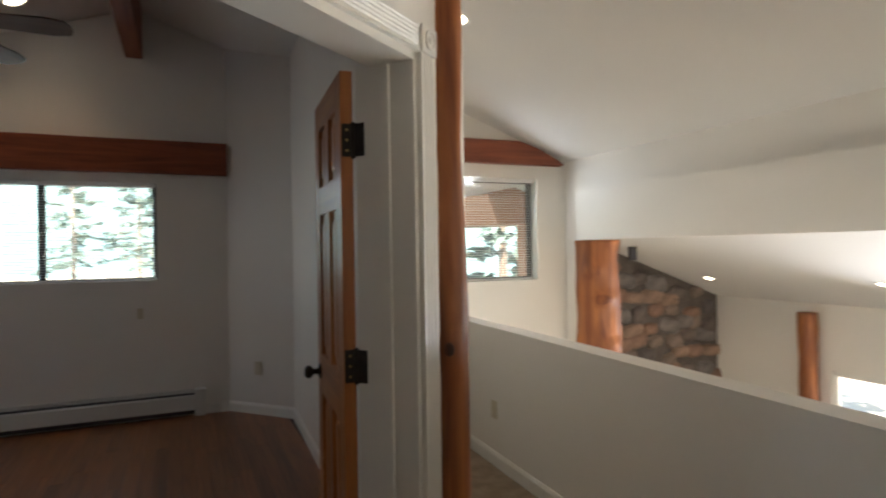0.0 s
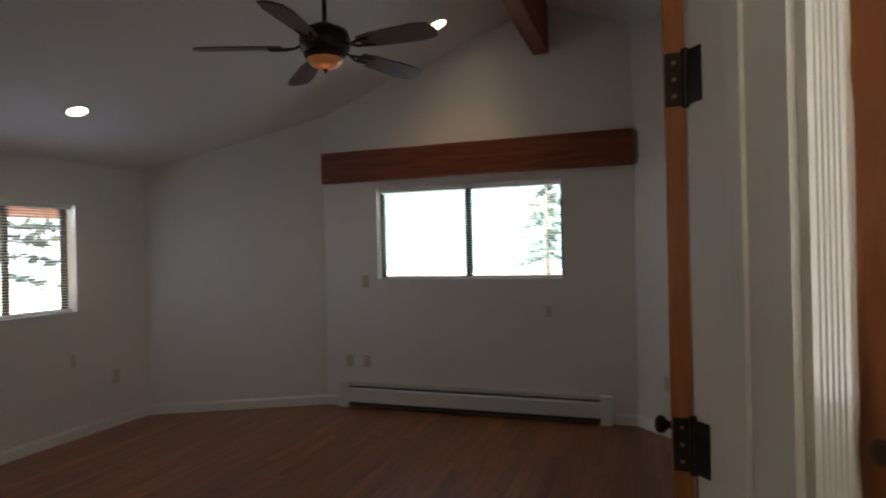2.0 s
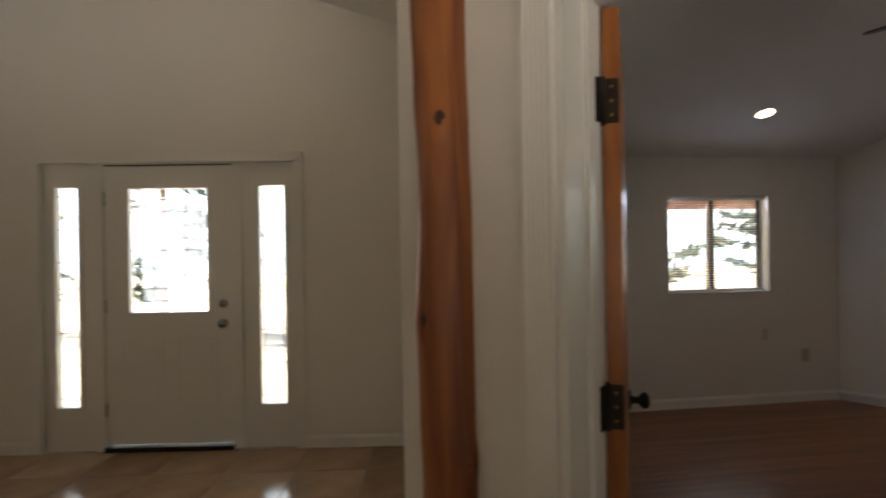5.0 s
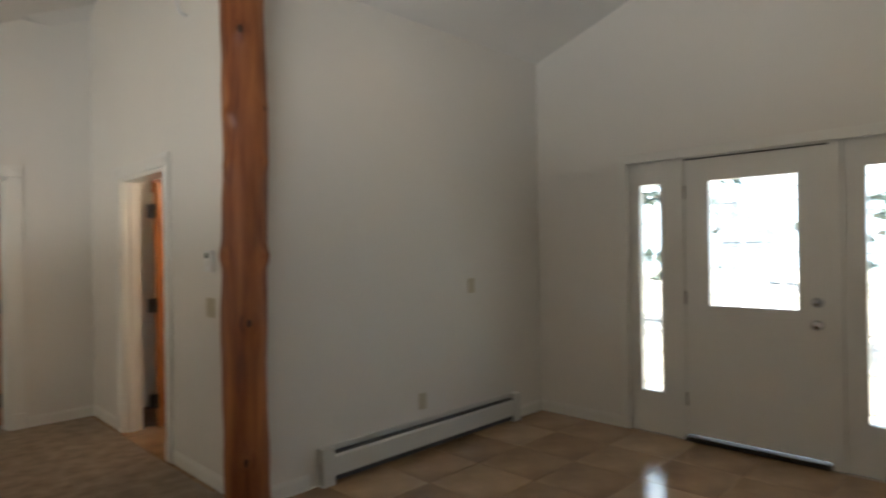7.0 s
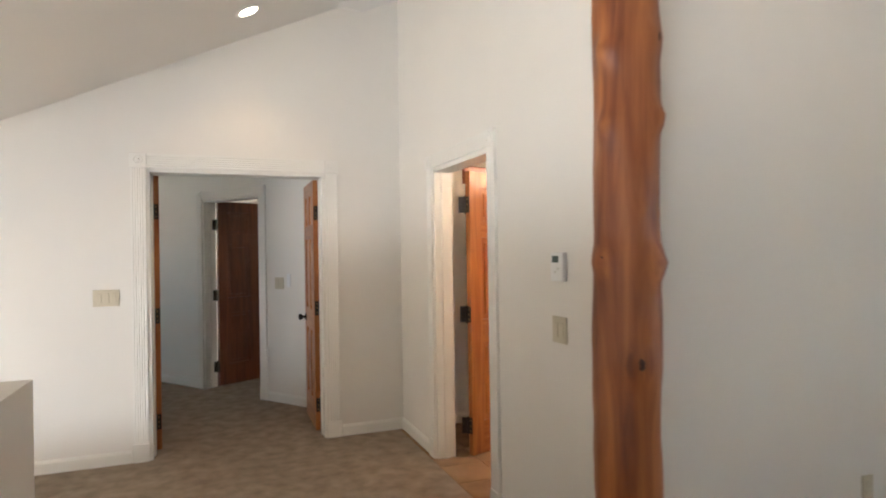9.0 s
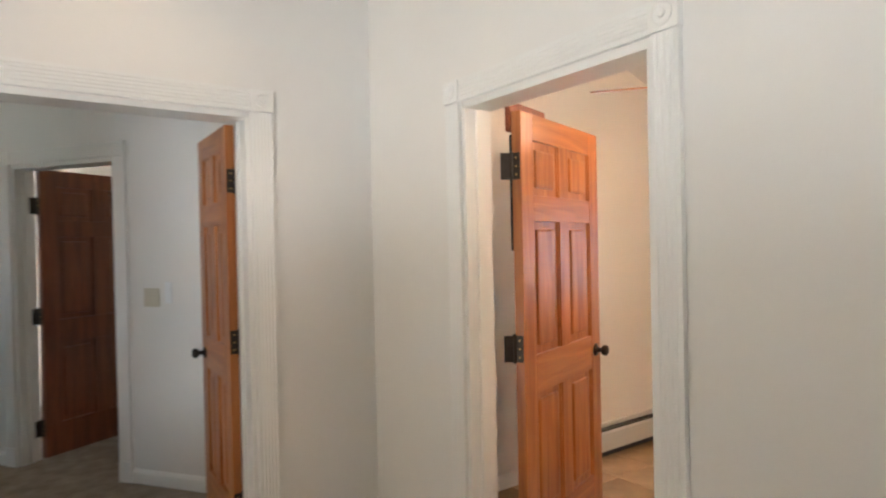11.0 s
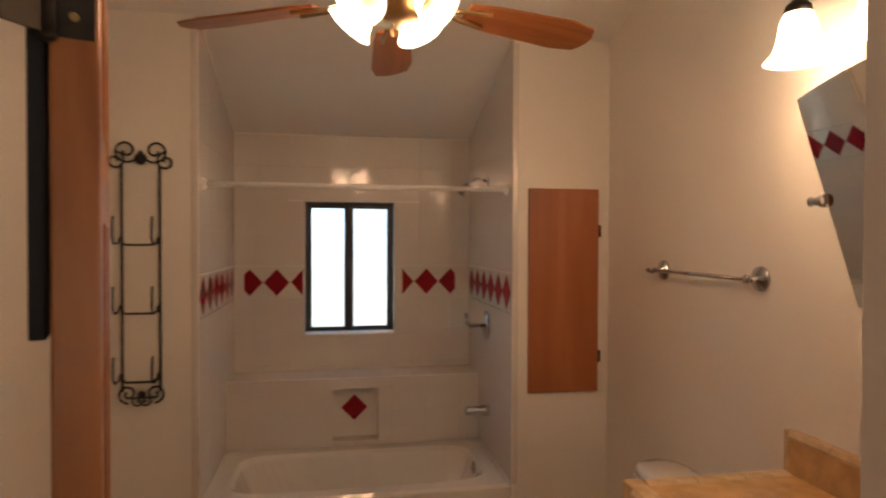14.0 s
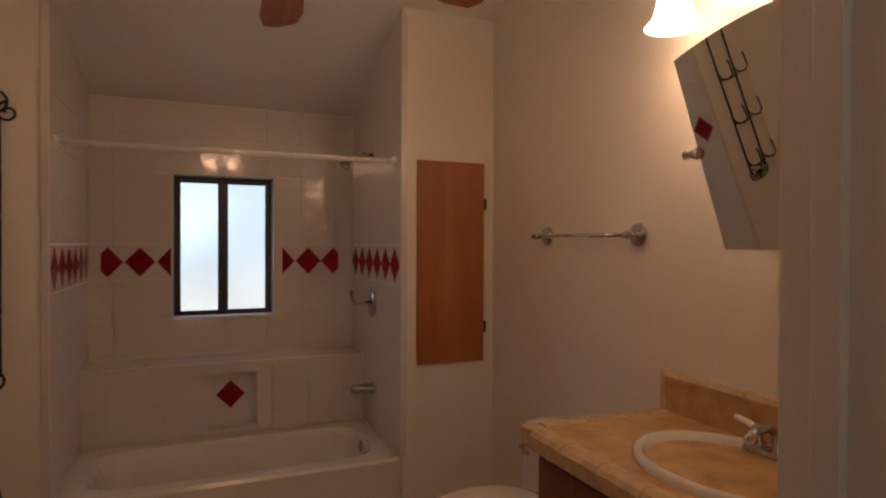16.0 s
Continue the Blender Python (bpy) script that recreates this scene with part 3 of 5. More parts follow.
part("top_rail", cube(0.0, 0.34, 0.004, 0.030, 1.94, 2.075, 0.012), CABINET, hb, "red-brown wooden rail")
# double doors at the landing's end
casing("door_casing_3", Matrix.Translation((0.765, -4.53, 0)) @ Matrix.Rotation(radians(180), 4, "Z"), 1.26, 2.08, "white fluted wooden casing round the double doorway", w=0.10)
d4, d5 = (-0.02, -1.0), (0.28, -1.0)
panel_door("door_4", hung(-0.480, -4.712, *d4), 0.60, 2.06, -jamb_angle(d4, (0, 1)), "open orange-stained pine six-panel door leaf")
for o in bpy.data.objects["door_4"].children_recursive:
    o.data.transform(flip)
    o.data.flip_normals()
panel_door("door_5", hung(0.745, -4.712, *d5), 0.60, 2.06, jamb_angle(d5, (0, 1)), "open orange-stained pine six-panel door leaf in shade")
# inner room's doorway
casing("door_casing_4", Matrix.Translation((*ra(1.60), 0)) @ Matrix.Rotation(math.atan2(-UA.y, -UA.x), 4, "Z"), 0.90, DOOR_H, "white painted casing round the inner doorway", 0.14)
h6 = ra(1.580, -0.146)
panel_door("door_6", hung(h6[0], h6[1], -0.87, -0.48), 0.86, 2.045, jamb_angle((-0.87, -0.48), (UA.y * -1, UA.x)), "half-open stained pine six-panel door of the inner room, shade put into its colour", PINE_SHADED)

# front door with two leaded sidelights
FD = thing("front_door", "white panelled front door with leaded glass light and two sidelights", "front door", Matrix.Translation((F, 0, 0)), kind="structure")


def leaded(parent, y0, y1, z0, z1, bands):
    part("pane", cube(-0.058, -0.052, y0, y1, z0, z1), GLASS, parent).visible_shadow = False
    for b in bands:
        part("lead_came", cube(-0.050, -0.045, y0, y1, b - 0.003, b + 0.003), DARK, parent)
    w = (y1 - y0)
    for q in ((0.12, 0.88) if w < 0.3 else (0.10, 0.30, 0.70, 0.90)):
        part("lead_came", cube(-0.0505, -0.0455, y0 + w * q - 0.002, y0 + w * q + 0.002, z0, z1), DARK, parent)


def light_frame(parent, y0, y1, z0, z1, gy0, gy1, gz0, gz1, name):
    """A door or sidelight blade with a hole for its glass and a raised bead round it."""
    ob = bmesh.new()
    for q in ((y0, gy0, z0, z1), (gy1, y1, z0, z1), (gy0, gy1, z0, gz0), (gy0, gy1, gz1, z1)):
        box(ob, -0.078, -0.030, q[0], q[1], q[2], q[3])
    b = 0.025
    for q in ((gy0 - b, gy0, gz0 - b, gz1 + b), (gy1, gy1 + b, gz0 - b, gz1 + b), (gy0, gy1, gz0 - b, gz0), (gy0, gy1, gz1, gz1 + b)):
        box(ob, -0.030, -0.020, q[0], q[1], q[2], q[3])
    return part(name, ob, TRIM, parent)


leaf = light_frame(FD, -0.352, 0.565, 0.045, 2.065, -0.175, 0.385, 1.0, 1.90, "door_leaf")
leaded(leaf, -0.175, 0.385, 1.0, 1.90, [1.08, 1.17, 1.45, 1.73, 1.82])
for y0, y1, z0, z1 in ((-0.24, 0.06, 0.30, 0.80), (0.15, 0.45, 0.30, 0.80)):
    bm = bmesh.new()
    for q in ((y0, y1, z0, z0 + 0.018), (y0, y1, z1 - 0.018, z1), (y0, y0 + 0.018, z0, z1), (y1 - 0.018, y1, z0, z1)):
        box(bm, -0.0302, -0.025, *q)
    box(bm, -0.0302, -0.0265, y0 + 0.045, y1 - 0.045, z0 + 0.045, z1 - 0.045, 0.0015)
    part("door_panel", bm, TRIM, leaf)
for kz, rr in ((0.91, 0.027), (1.055, 0.020)):
    bm = lathe(bmesh.new(), [(0.032, -0.03), (0.032, -0.024), (0.012, -0.018), (0.012, 0.0), (rr, 0.006), (rr + 0.002, 0.018), (rr * 0.6, 0.028), (0, 0.029)], 18, (0, 0.495, kz), "x")
    part("door_knob" if kz < 1 else "deadbolt", bm, CHROME, leaf, "satin nickel", smooth=True)
for hz in (0.30, 1.05, 1.83):
    part("hinge", cube(-0.030, -0.018, -0.368, -0.345, hz - 0.05, hz + 0.05, 0.003), CHROME, leaf)
for a, b, g0, g1 in ((-0.821, -0.43, -0.70, -0.535), (0.64, 1.051, 0.765, 0.945)):
    sl = light_frame(FD, a, b, 0.0, 2.085, g0, g1, 0.32, 1.91, "sidelight")
    leaded(sl, g0, g1, 0.32, 1.91, [0.38, 0.62, 0.86, 1.10, 1.14, 1.18, 1.37, 1.61, 1.85])
for y0, y1 in ((-0.43, -0.355), (0.568, 0.64)):
    part("mullion_post", cube(-0.11, -0.012, y0, y1, 0.0, 2.075, 0.003), TRIM, FD)
part("threshold", cube(-0.12, 0.02, -0.352, 0.565, 0.0, 0.035, 0.006), BRONZE, FD, "dark bronze threshold")
part("weatherstrip", cube(-0.08, -0.030, -0.352, 0.566, 2.066, 2.074), DARK, FD)
part("head_jamb", cube(-0.11, -0.012, -0.43, 0.64, 2.0745, 2.088), TRIM, FD)
for y0, y1, z0, z1 in ((-0.86, -0.79, 0.0, 2.10), (1.02, 1.09, 0.0, 2.10), (-0.86, 1.09, 2.082, 2.15)):
    part("casing_board", cube(0.001, 0.02, y0, y1, z0, z1, 0.004), TRIM, FD)


def slider(name, m, w, z0, z1, label, blind, split=0.5, glassy=None, bar=0.03):
    """A horizontal sliding window in an opening from x = 0 to w; the room lies towards -y, the glass at y = 0.1."""
    ob = thing(name, label, "window", m, kind="structure")
    y = 0.095
    for q in ((0, w, z0, z0 + bar), (0, w, z1 - bar, z1), (0, bar, z0, z1), (w - bar, w, z0, z1)):
        part("window_frame", cube(q[0], q[1], y, y + 0.05, q[2], q[3], 0.003), SASH, ob)
    c = w * split
    part("meeting_rail", cube(c - bar * 0.7, c + bar * 0.7, y - 0.008, y + 0.04, z0 + bar, z1 - bar, 0.003), SASH, ob)
    for a, b, dy in ((bar, c - bar * 0.7, 0.018), (c + bar * 0.7, w - bar, 0.030)):
        part("pane", cube(a, b, y + dy, y + dy + 0.004, z0 + bar, z1 - bar), glassy or GLASS, ob).visible_shadow = False
        bm = bmesh.new()
        for q in ((a, b, z0 + bar, z0 + bar + 0.014), (a, b, z1 - bar - 0.014, z1 - bar), (a, a + 0.014, z0 + bar, z1 - bar), (b - 0.014, b, z0 + bar, z1 - bar)):
            box(bm, q[0], q[1], y + dy - 0.006, y + dy + 0.010, q[2], q[3])
        part("sash", bm, SASH, ob)
    part("latch", cube(c - 0.012, c + 0.012, y - 0.022, y - 0.008, (z0 + z1) / 2 - 0.03, (z0 + z1) / 2 + 0.03, 0.003), SASH, ob)
    part("window_sill", cube(0.001, w - 0.001, -0.012, y, z0, z0 + 0.012, 0.003), TRIM, ob)
    if blind:
        bl = thing("window_blind", "lowered white horizontal slat blind with slats open", "blind", m)
        part("headrail", cube(0.008, w - 0.008, 0.030, 0.068, z1 - 0.034, z1 - 0.002, 0.003), BLIND, bl)
        bm = bmesh.new()
        z = z1 - 0.05
        while z > z0 + 0.035:
            prism(bm, [(0.036, -0.001), (0.049, 0.0015), (0.062, -0.001), (0.062, -0.002), (0.049, 0.0005), (0.036, -0.002)], lambda p: (0.012, p[0], z + p[1] + (p[0] - 0.049) * 0.12), lambda p: (w - 0.012, p[0], z + p[1] + (p[0] - 0.049) * 0.12))
            z -= 0.0215
        tagged(part("slats", bm, BLIND, bl), kind="stuff")
        part("bottom_rail", cube(0.012, w - 0.012, 0.037, 0.061, z0 + 0.016, z0 + 0.030, 0.003), BLIND, bl)
        for q in (0.15, 0.85):
            part("ladder_cord", cube(w * q - 0.001, w * q + 0.001, 0.048, 0.050, z0 + 0.02, z1 - 0.03), BLIND, bl)
        part("tilt_wand", tube(bmesh.new(), [(0.06, 0.022, z1 - 0.04), (0.06, 0.018, z0 + 0.12)], 0.003), BLIND, bl)
    return ob


slider("window_1", Matrix.Translation((W1[0], 6.93, 0)), W1[1] - W1[0], W1[2], W1[3], "dark bronze aluminium sliding window in the bedroom's end wall", True, bar=0.02)
slider("window_3", Matrix.Translation((-4.45, W3[0], 0)) @ Matrix.Rotation(radians(90), 4, "Z"), W3[1] - W3[0], W3[2], W3[3], "dark bronze aluminium sliding window in the bedroom's side wall", True, bar=0.02)
slider("window_2", Matrix.Translation((W2[0], 5.86, 0)), W2[1] - W2[0], W2[2], W2[3], "dark bronze aluminium window over the stairs", True, 0.12, bar=0.022)
slider("window_4", Matrix.Translation((XB, BW[0], 0)) @ Matrix.Rotation(radians(90), 4, "Z"), BW[1] - BW[0], BW[2], BW[3], "black-framed frosted sliding window above the tub", False, 0.49, FROST, 0.022)

# ---- beams and logs ----


def timber(name, x0, x1, y0, y1, z0, z1, material, label, seed=0):
    bm = cube(x0, x1, y0, y1, z0, z1)
    es = [e for e in bm.edges if e.calc_length() > 0.4]
    bmesh.ops.subdivide_edges(bm, edges=es, cuts=14)
    bmesh.ops.bevel(bm, geom=[e for e in bm.edges if e.is_boundary is False and len(e.link_faces) == 2 and e.calc_face_angle(0) > 1], offset=0.006, segments=1, affect="EDGES")
    for v in bm.verts:
        q = noise.noise_vector(v.co * 2.3 + Vector((seed, 0, 0)))
        v.co += q * 0.004
    return tagged(part(name, bm, material), label, "beam")


timber("lintel_beam", -3.005, -0.215, 6.86, 6.928, 2.08, 2.36, BEAM_X, "dark red-brown rough-sawn timber plank over the bedroom window", 3)
timber("ridge_beam", -1.0, -0.87, 2.9, 6.93, 3.05, 3.46, BEAM_Y, "dark red-brown timber ridge beam under the bedroom ceiling", 5)
timber("ridge_beam", -3.9, -2.75, 0.0, 0.125, 3.26, 3.62, BEAM_X, "dark red-brown timber ridge beam over the entry", 8)
bm = bmesh.new()
prism(bm, [(1.36, 2.135), (2.56, 2.135), (2.57, 2.15), (2.53, 2.175), (2.33, 2.27), (2.12, 2.335), (1.36, 2.33)], lambda p: (p[0], 5.78, p[1]), lambda p: (p[0], 5.858, p[1]))
tagged(part("lintel_beam", bm, BEAM_X), "dark red-brown timber lintel with sloped end over the stair window", "beam")


def log_post(name, x, y, r, z0, z1, seed, label, knots=(), taper=0.12, wob=0.09, flat_to=None):
    """A peeled log: a wavering tapered trunk with bulges and dark knots at (height, angle, size)."""
    ob = thing(name, label, "log post", Matrix.Translation((x, y, 0)))
    bm = bmesh.new()
    seg, nz = 32, int((z1 - z0) / 0.035)
    rings = []
    for j in range(nz + 1):
        z = z0 + (z1 - z0) * j / nz
        rr = r * (1 + taper * (0.5 - j / nz))
        off = Vector((noise.noise((seed, z * 0.7, 0)), noise.noise((seed, 9 + z * 0.7, 0)), 0)) * r * 0.22
        ring = []
        for i in range(seg):
            a = 2 * math.pi * i / seg
            k = 1 + wob * 1.6 * noise.noise((math.cos(a) * 1.2 + seed, math.sin(a) * 1.2, z * 2.1)) + 0.06 * noise.noise((math.cos(a) * 3, math.sin(a) * 3 + seed, z * 5)) + 0.025 * noise.noise((math.cos(a) * 7, math.sin(a) * 7 + seed, z * 3))
            for kz, ka, ks in knots:
                dd = ((z - kz) / 0.05) ** 2 + (math.remainder(a - ka, 2 * math.pi) / 0.45) ** 2
                k += 0.20 * ks * math.exp(-dd)
            ring.append(bm.verts.new((off.x + rr * k * math.cos(a), off.y + rr * k * math.sin(a), z)))
        rings.append(ring)
    for a, b in zip(rings, rings[1:]):
        for i in range(seg):
            bm.faces.new((a[i], a[(i + 1) % seg], b[(i + 1) % seg], b[i]))
    bm.faces.new(rings[0][::-1])
    bm.faces.new(rings[-1])
    trunk = part("trunk", bm, LOG, ob, smooth=True)
    for kz, ka, ks in knots:
        off = Vector((noise.noise((seed, kz * 0.7, 0)), noise.noise((seed, 9 + kz * 0.7, 0)), 0)) * r * 0.22
        rr = r * (1 + taper * (0.5 - (kz - z0) / (z1 - z0))) * (1 + 0.10 * ks)
        bm = bmesh.new()
        s = 0.009 + 0.008 * ks
        lathe(bm, [(s * 1.1, -0.02), (s, 0.004), (s * 0.6, 0.009), (0.0, 0.010)], 12, (0, 0, 0), "x")
        for v in bm.verts:
            v.co.z *= 1.35
        part("knot", bm, KNOT, trunk, "dark knot", smooth=True, m=Matrix.Translation((off.x, off.y, kz)) @ Matrix.Rotation(ka, 4, "Z") @ Matrix.Translation((rr, 0, 0)))
    return ob


p = diag(1.515, 0.165)
log_post("log_post", p[0], p[1], 0.068, 0.0, roof(*p), 2.0, "knotty orange-brown peeled log post beside the bedroom doors", ((1.06, -1.95, 1.2), (1.75, -2.6, 0.7), (0.40, -1.2, 0.8)))
p = diag(-0.42, 0.185)
log_post("log_post", p[0], p[1], 0.079, 0.0, roof(*p), 5.0, "knotty orange-brown peeled log post beside the bedroom doors", ((1.76, -0.25, 1.0), (1.23, -0.95, 1.0), (0.86, 0.45, 1.0), (0.3, -0.2, 0.7)))
log_post("log_post", -1.085, -1.60, 0.118, 0.0, 3.6, 11.0, "knotty orange-brown peeled log post at the entry corner", ((2.18, 0.35, 1.4), (2.22, 2.0, 0.7), (1.93, 1.95, 1.3), (1.90, 0.25, 1.0), (1.41, 2.0, 1.5), (1.42, 0.25, 1.5), (1.06, 1.25, 0.9), (0.33, 1.1, 1.2), (2.62, 1.0, 1.0)), 0.06, 0.06)
log_post("log_post", 2.80, 5.62, 0.20, -2.7, 1.463, 17.0, "thick knotty orange-brown peeled log column by the stairs", ((0.95, -1.9, 1.6), (0.55, -1.4, 1.0), (1.2, -2.4, 0.8)), 0.1, 0.12)
log_post("log_post", 6.88, 6.52, 0.12, -2.7, 0.50, 23.0, "peeled log column against the great room wall", ((-0.2, -2.6, 1.0),), 0.1, 0.1)

# ---- heaters, lamps, plates ----


def heater(m, L, label):
    ob = thing("baseboard_heater", label, "heater", m @ Matrix.Diagonal((1, 1, 1.15, 1)))
    bm = bmesh.new()
    prism(bm, [(0.0, 0.03), (0.0, 0.195), (0.016, 0.195), (0.016, 0.189), (0.008, 0.186), (0.008, 0.03)], lambda p: (0.03, -p[0], p[1]), lambda p: (L - 0.03, -p[0], p[1]))
    part("back_plate", bm, HEATER, ob)
    bm = bmesh.new()
    prism(bm, [(0.062, 0.048), (0.066, 0.048), (0.066, 0.148), (0.055, 0.160), (0.052, 0.158), (0.062, 0.146)], lambda p: (0.03, -p[0], p[1]), lambda p: (L - 0.03, -p[0], p[1]))
    part("front_panel", bm, HEATER, ob)
    # reaches almost to the floor so its dark colour shades the lower gap too
    part("fin_element", cube(0.05, L - 0.05, -0.048, -0.010, 0.015, 0.168), FIN, ob, "finned element, darkened and lowered for the shade in slot and floor gap")
    for x in (0.0, L - 0.09):
        part("end_cap", cube(x, x + 0.09, -0.070, -0.001, 0.0, 0.20, 0.005), HEATER, ob)
    return ob


heater(Matrix.Translation((-2.86, 6.928, 0)), 2.44, "long off-white metal baseboard heater under the bedroom window")
heater(Matrix.Translation((-1.56, -1.652, 0)) @ Matrix.Rotation(radians(180), 4, "Z"), 1.96, "off-white metal baseboard heater along the entry wall")
heater(Matrix.Translation((-2.55, -4.478, 0)) @ Matrix.Rotation(radians(180), 4, "Z"), 0.90, "short off-white metal baseboard heater on the bathroom wall")


def can_light(x, y, surf, tilt, energy, on=True):
    z = surf(x, y)
    dx, dy = (surf(x + 0.01, y) - z) / 0.01, (surf(x, y + 0.01) - z) / 0.01
    nrm = Vector((dx, dy, -1)).normalized()
    m = Matrix.Translation((x, y, z)) @ nrm.to_track_quat("-Z", "Y").to_matrix().to_4x4()
    ob = thing("recessed_light", "lit round recessed ceiling light with white trim ring", "ceiling light", m, "recessed lights")
    part("trim_ring", lathe(bmesh.new(), [(0.062, -0.001), (0.066, -0.007), (0.085, -0.007), (0.090, -0.001)], 32), WHITE, ob)
    part("lens", lathe(bmesh.new(), [(0.061, -0.002), (0.050, -0.004), (0.0, -0.005)], 24), CAN_GLOW, ob, "glowing lamp face")
    if energy:
        lamp("can_lamp", "SPOT", Matrix.Translation(Vector((x, y, z)) + nrm * 0.03), energy, WARM, 0.05, spot=115)
    return ob


for x, y, sf, e in ((-3.79, 4.99, roof, 0.75), (-1.65, 6.38, roof, 0.9), (0.09, -3.97, roof, 0.95), (0.94, 4.54, roof, 0.8), (-1.95, -1.1, entry_roof, 0.3), (-3.2, 0.95, entry_roof, 0.3), (6.1, 7.39, roof, 1.1), (6.02, 5.09, roof, 1.1), (0.95, -5.05, flat, 0.12)):
    can_light(x, y, sf, 0, e)


def plate(m, w, h, label, kind="outlet", material=None):
    """A wall plate in the plane y = 0, proud towards -y."""
    ob = thing("wall_plate" if kind == "blank" else ("power_outlet" if kind == "outlet" else "light_switch"), label, kind if kind != "blank" else "wall plate", m)
    part("cover", cube(-w / 2, w / 2, -0.006, 0.0, -h / 2, h / 2, 0.002), material or PLASTIC, ob)
    if kind == "outlet":
        for z in (-0.02, 0.02):
            part("socket", cube(-0.017, 0.017, -0.0085, -0.006, z - 0.014, z + 0.014, 0.002), material or PLASTIC, ob)
    elif kind == "switch":
        k = max(1, round(w / 0.055))
        for i in range(k):
            x = (i - (k - 1) / 2) * 0.046
            part("rocker", cube(x - 0.016, x + 0.016, -0.010, -0.006, -0.033, 0.033, 0.002), material or PLASTIC, ob)
    return ob


def on(x, y, z, yaw):
    """On a wall whose face looks along the heading yaw (degrees)."""
    return Matrix.Translation((x, y, z)) @ Matrix.Rotation(radians(yaw + 90), 4, "Z")


plate(on(-2.99, -1.648, 1.15, 90), 0.07, 0.115, "ivory blank wall plate on the entry wall", "blank")
plate(on(-2.45, -1.648, 0.35, 90), 0.07, 0.115, "ivory duplex outlet above the entry heater")
plate(on(1.03, -4.528, 1.17, 90), 0.165, 0.115, "ivory triple switch plate beside the double doors", "switch")
plate(on(-1.123, -2.115, 1.10, 0), 0.115, 0.12, "ivory switch plate beside the bathroom door", "switch")
plate(on(1.255, 4.72, 0.36, 182), 0.07, 0.115, "ivory duplex outlet on the half wall")
for x, z in ((-2.60, 0.42), (-2.78, 0.42)):
    plate(on(x, 6.928, z, -90), 0.07, 0.115, "ivory wall outlet above the bedroom heater")
plate(on(-2.60, 6.928, 1.16, -90), 0.07, 0.115, "ivory wall plate beside the bedroom window", "blank")
plate(on(-0.92, 6.928, 0.90, -90), 0.045, 0.09, "small ivory cord cleat plate under the window", "blank")
plate(on(-4.448, 5.85, 0.42, 0), 0.07, 0.115, "ivory wall outlet in the bedroom's side wall")
plate(on(-4.448, 5.45, 0.62, 0), 0.04, 0.10, "small ivory wall plate under the side window", "blank")
plate(on(0.0, 6.665, 0.40, -132), 0.07, 0.115, "ivory wall outlet on the angled bedroom wall")
qa = ra(0.42, 0.002)
plate(Matrix.Translation((qa[0], qa[1], 1.17)) @ Matrix.Rotation(math.atan2(-UA.y, -UA.x), 4, "Z"), 0.12, 0.115, "ivory switch plate beside the inner doorway", "switch")
qa = ra(0.29, 0.002)
plate(Matrix.Translation((qa[0], qa[1], 1.20)) @ Matrix.Rotation(math.atan2(-UA.y, -UA.x), 4, "Z"), 0.05, 0.13, "white fan control on the wall", "switch", WHITE)
th = thing("thermostat", "white digital wall thermostat with grey display", "thermostat", on(-1.123, -2.10, 1.385, 0))
part("housing", cube(-0.05, 0.05, -0.026, 0.0, -0.065, 0.065, 0.006), WHITE, th)
part("display", cube(-0.034, 0.018, -0.0275, -0.026, 0.02, 0.05, 0.001), LCD, th, "grey-green display")
for x, z in ((0.012, -0.008), (-0.008, -0.022)):
    part("button", cube(x - 0.009, x + 0.009, -0.029, -0.026, z - 0.005, z + 0.005, 0.001), HEATER, th)
sd = thing("smoke_detector", "round white smoke detector on the sloping ceiling", "smoke detector", Matrix.Translation((0.29, -3.37, roof(0.29, -3.37))) @ Matrix.Rotation(radians(24), 4, "Y"))
part("base", lathe(bmesh.new(), [(0.07, 0.0), (0.07, -0.012), (0.055, -0.03), (0.03, -0.038), (0, -0.038)], 28), WHITE, sd, smooth=False)

# ---- bathroom ----
tub = thing("bathtub", "white glazed alcove bathtub with sculpted apron", "bathtub", Matrix.Translation((0, 0, 0)))
LW = -4.23
y0, y1, x0, x1, rim = -4.028, -2.547, LW + 0.001, XS + 0.005, 0.325
bm = bmesh.new()
RING = 40


def oval(cx, cy, a, b, z, power=3.5):
    out = []
    for i in range(RING):
        t = 2 * math.pi * i / RING
        c, s = math.cos(t), math.sin(t)
        out.append(bm.verts.new((cx + a * math.copysign(abs(c) ** (2 / power), c), cy + b * math.copysign(abs(s) ** (2 / power), s), z)))
    return out


cx, cy = (x0 + x1) / 2, (y0 + y1) / 2
hx, hy = (x1 - x0) / 2, (y1 - y0) / 2
rings = [oval(cx, cy, hx, hy, 0.0, 40), oval(cx, cy, hx, hy, rim - 0.015, 40), oval(cx, cy, hx - 0.012, hy - 0.012, rim, 30), oval(cx, cy, hx - 0.085, hy - 0.10, rim, 6), oval(cx, cy, hx - 0.105, hy - 0.12, rim - 0.02, 5),
         oval(cx, cy, hx - 0.14, hy - 0.20, 0.12, 4), oval(cx, cy, hx - 0.20, hy - 0.28, 0.07, 3.5), oval(cx, cy, 0.02, 0.02, 0.065, 2)]
for a, b in zip(rings, rings[1:]):
    for i in range(RING):
        bm.faces.new((a[i], a[(i + 1) % RING], b[(i + 1) % RING], b[i]))
part("shell", bm, PORCELAIN, tub, smooth=False)
bm = bmesh.new()
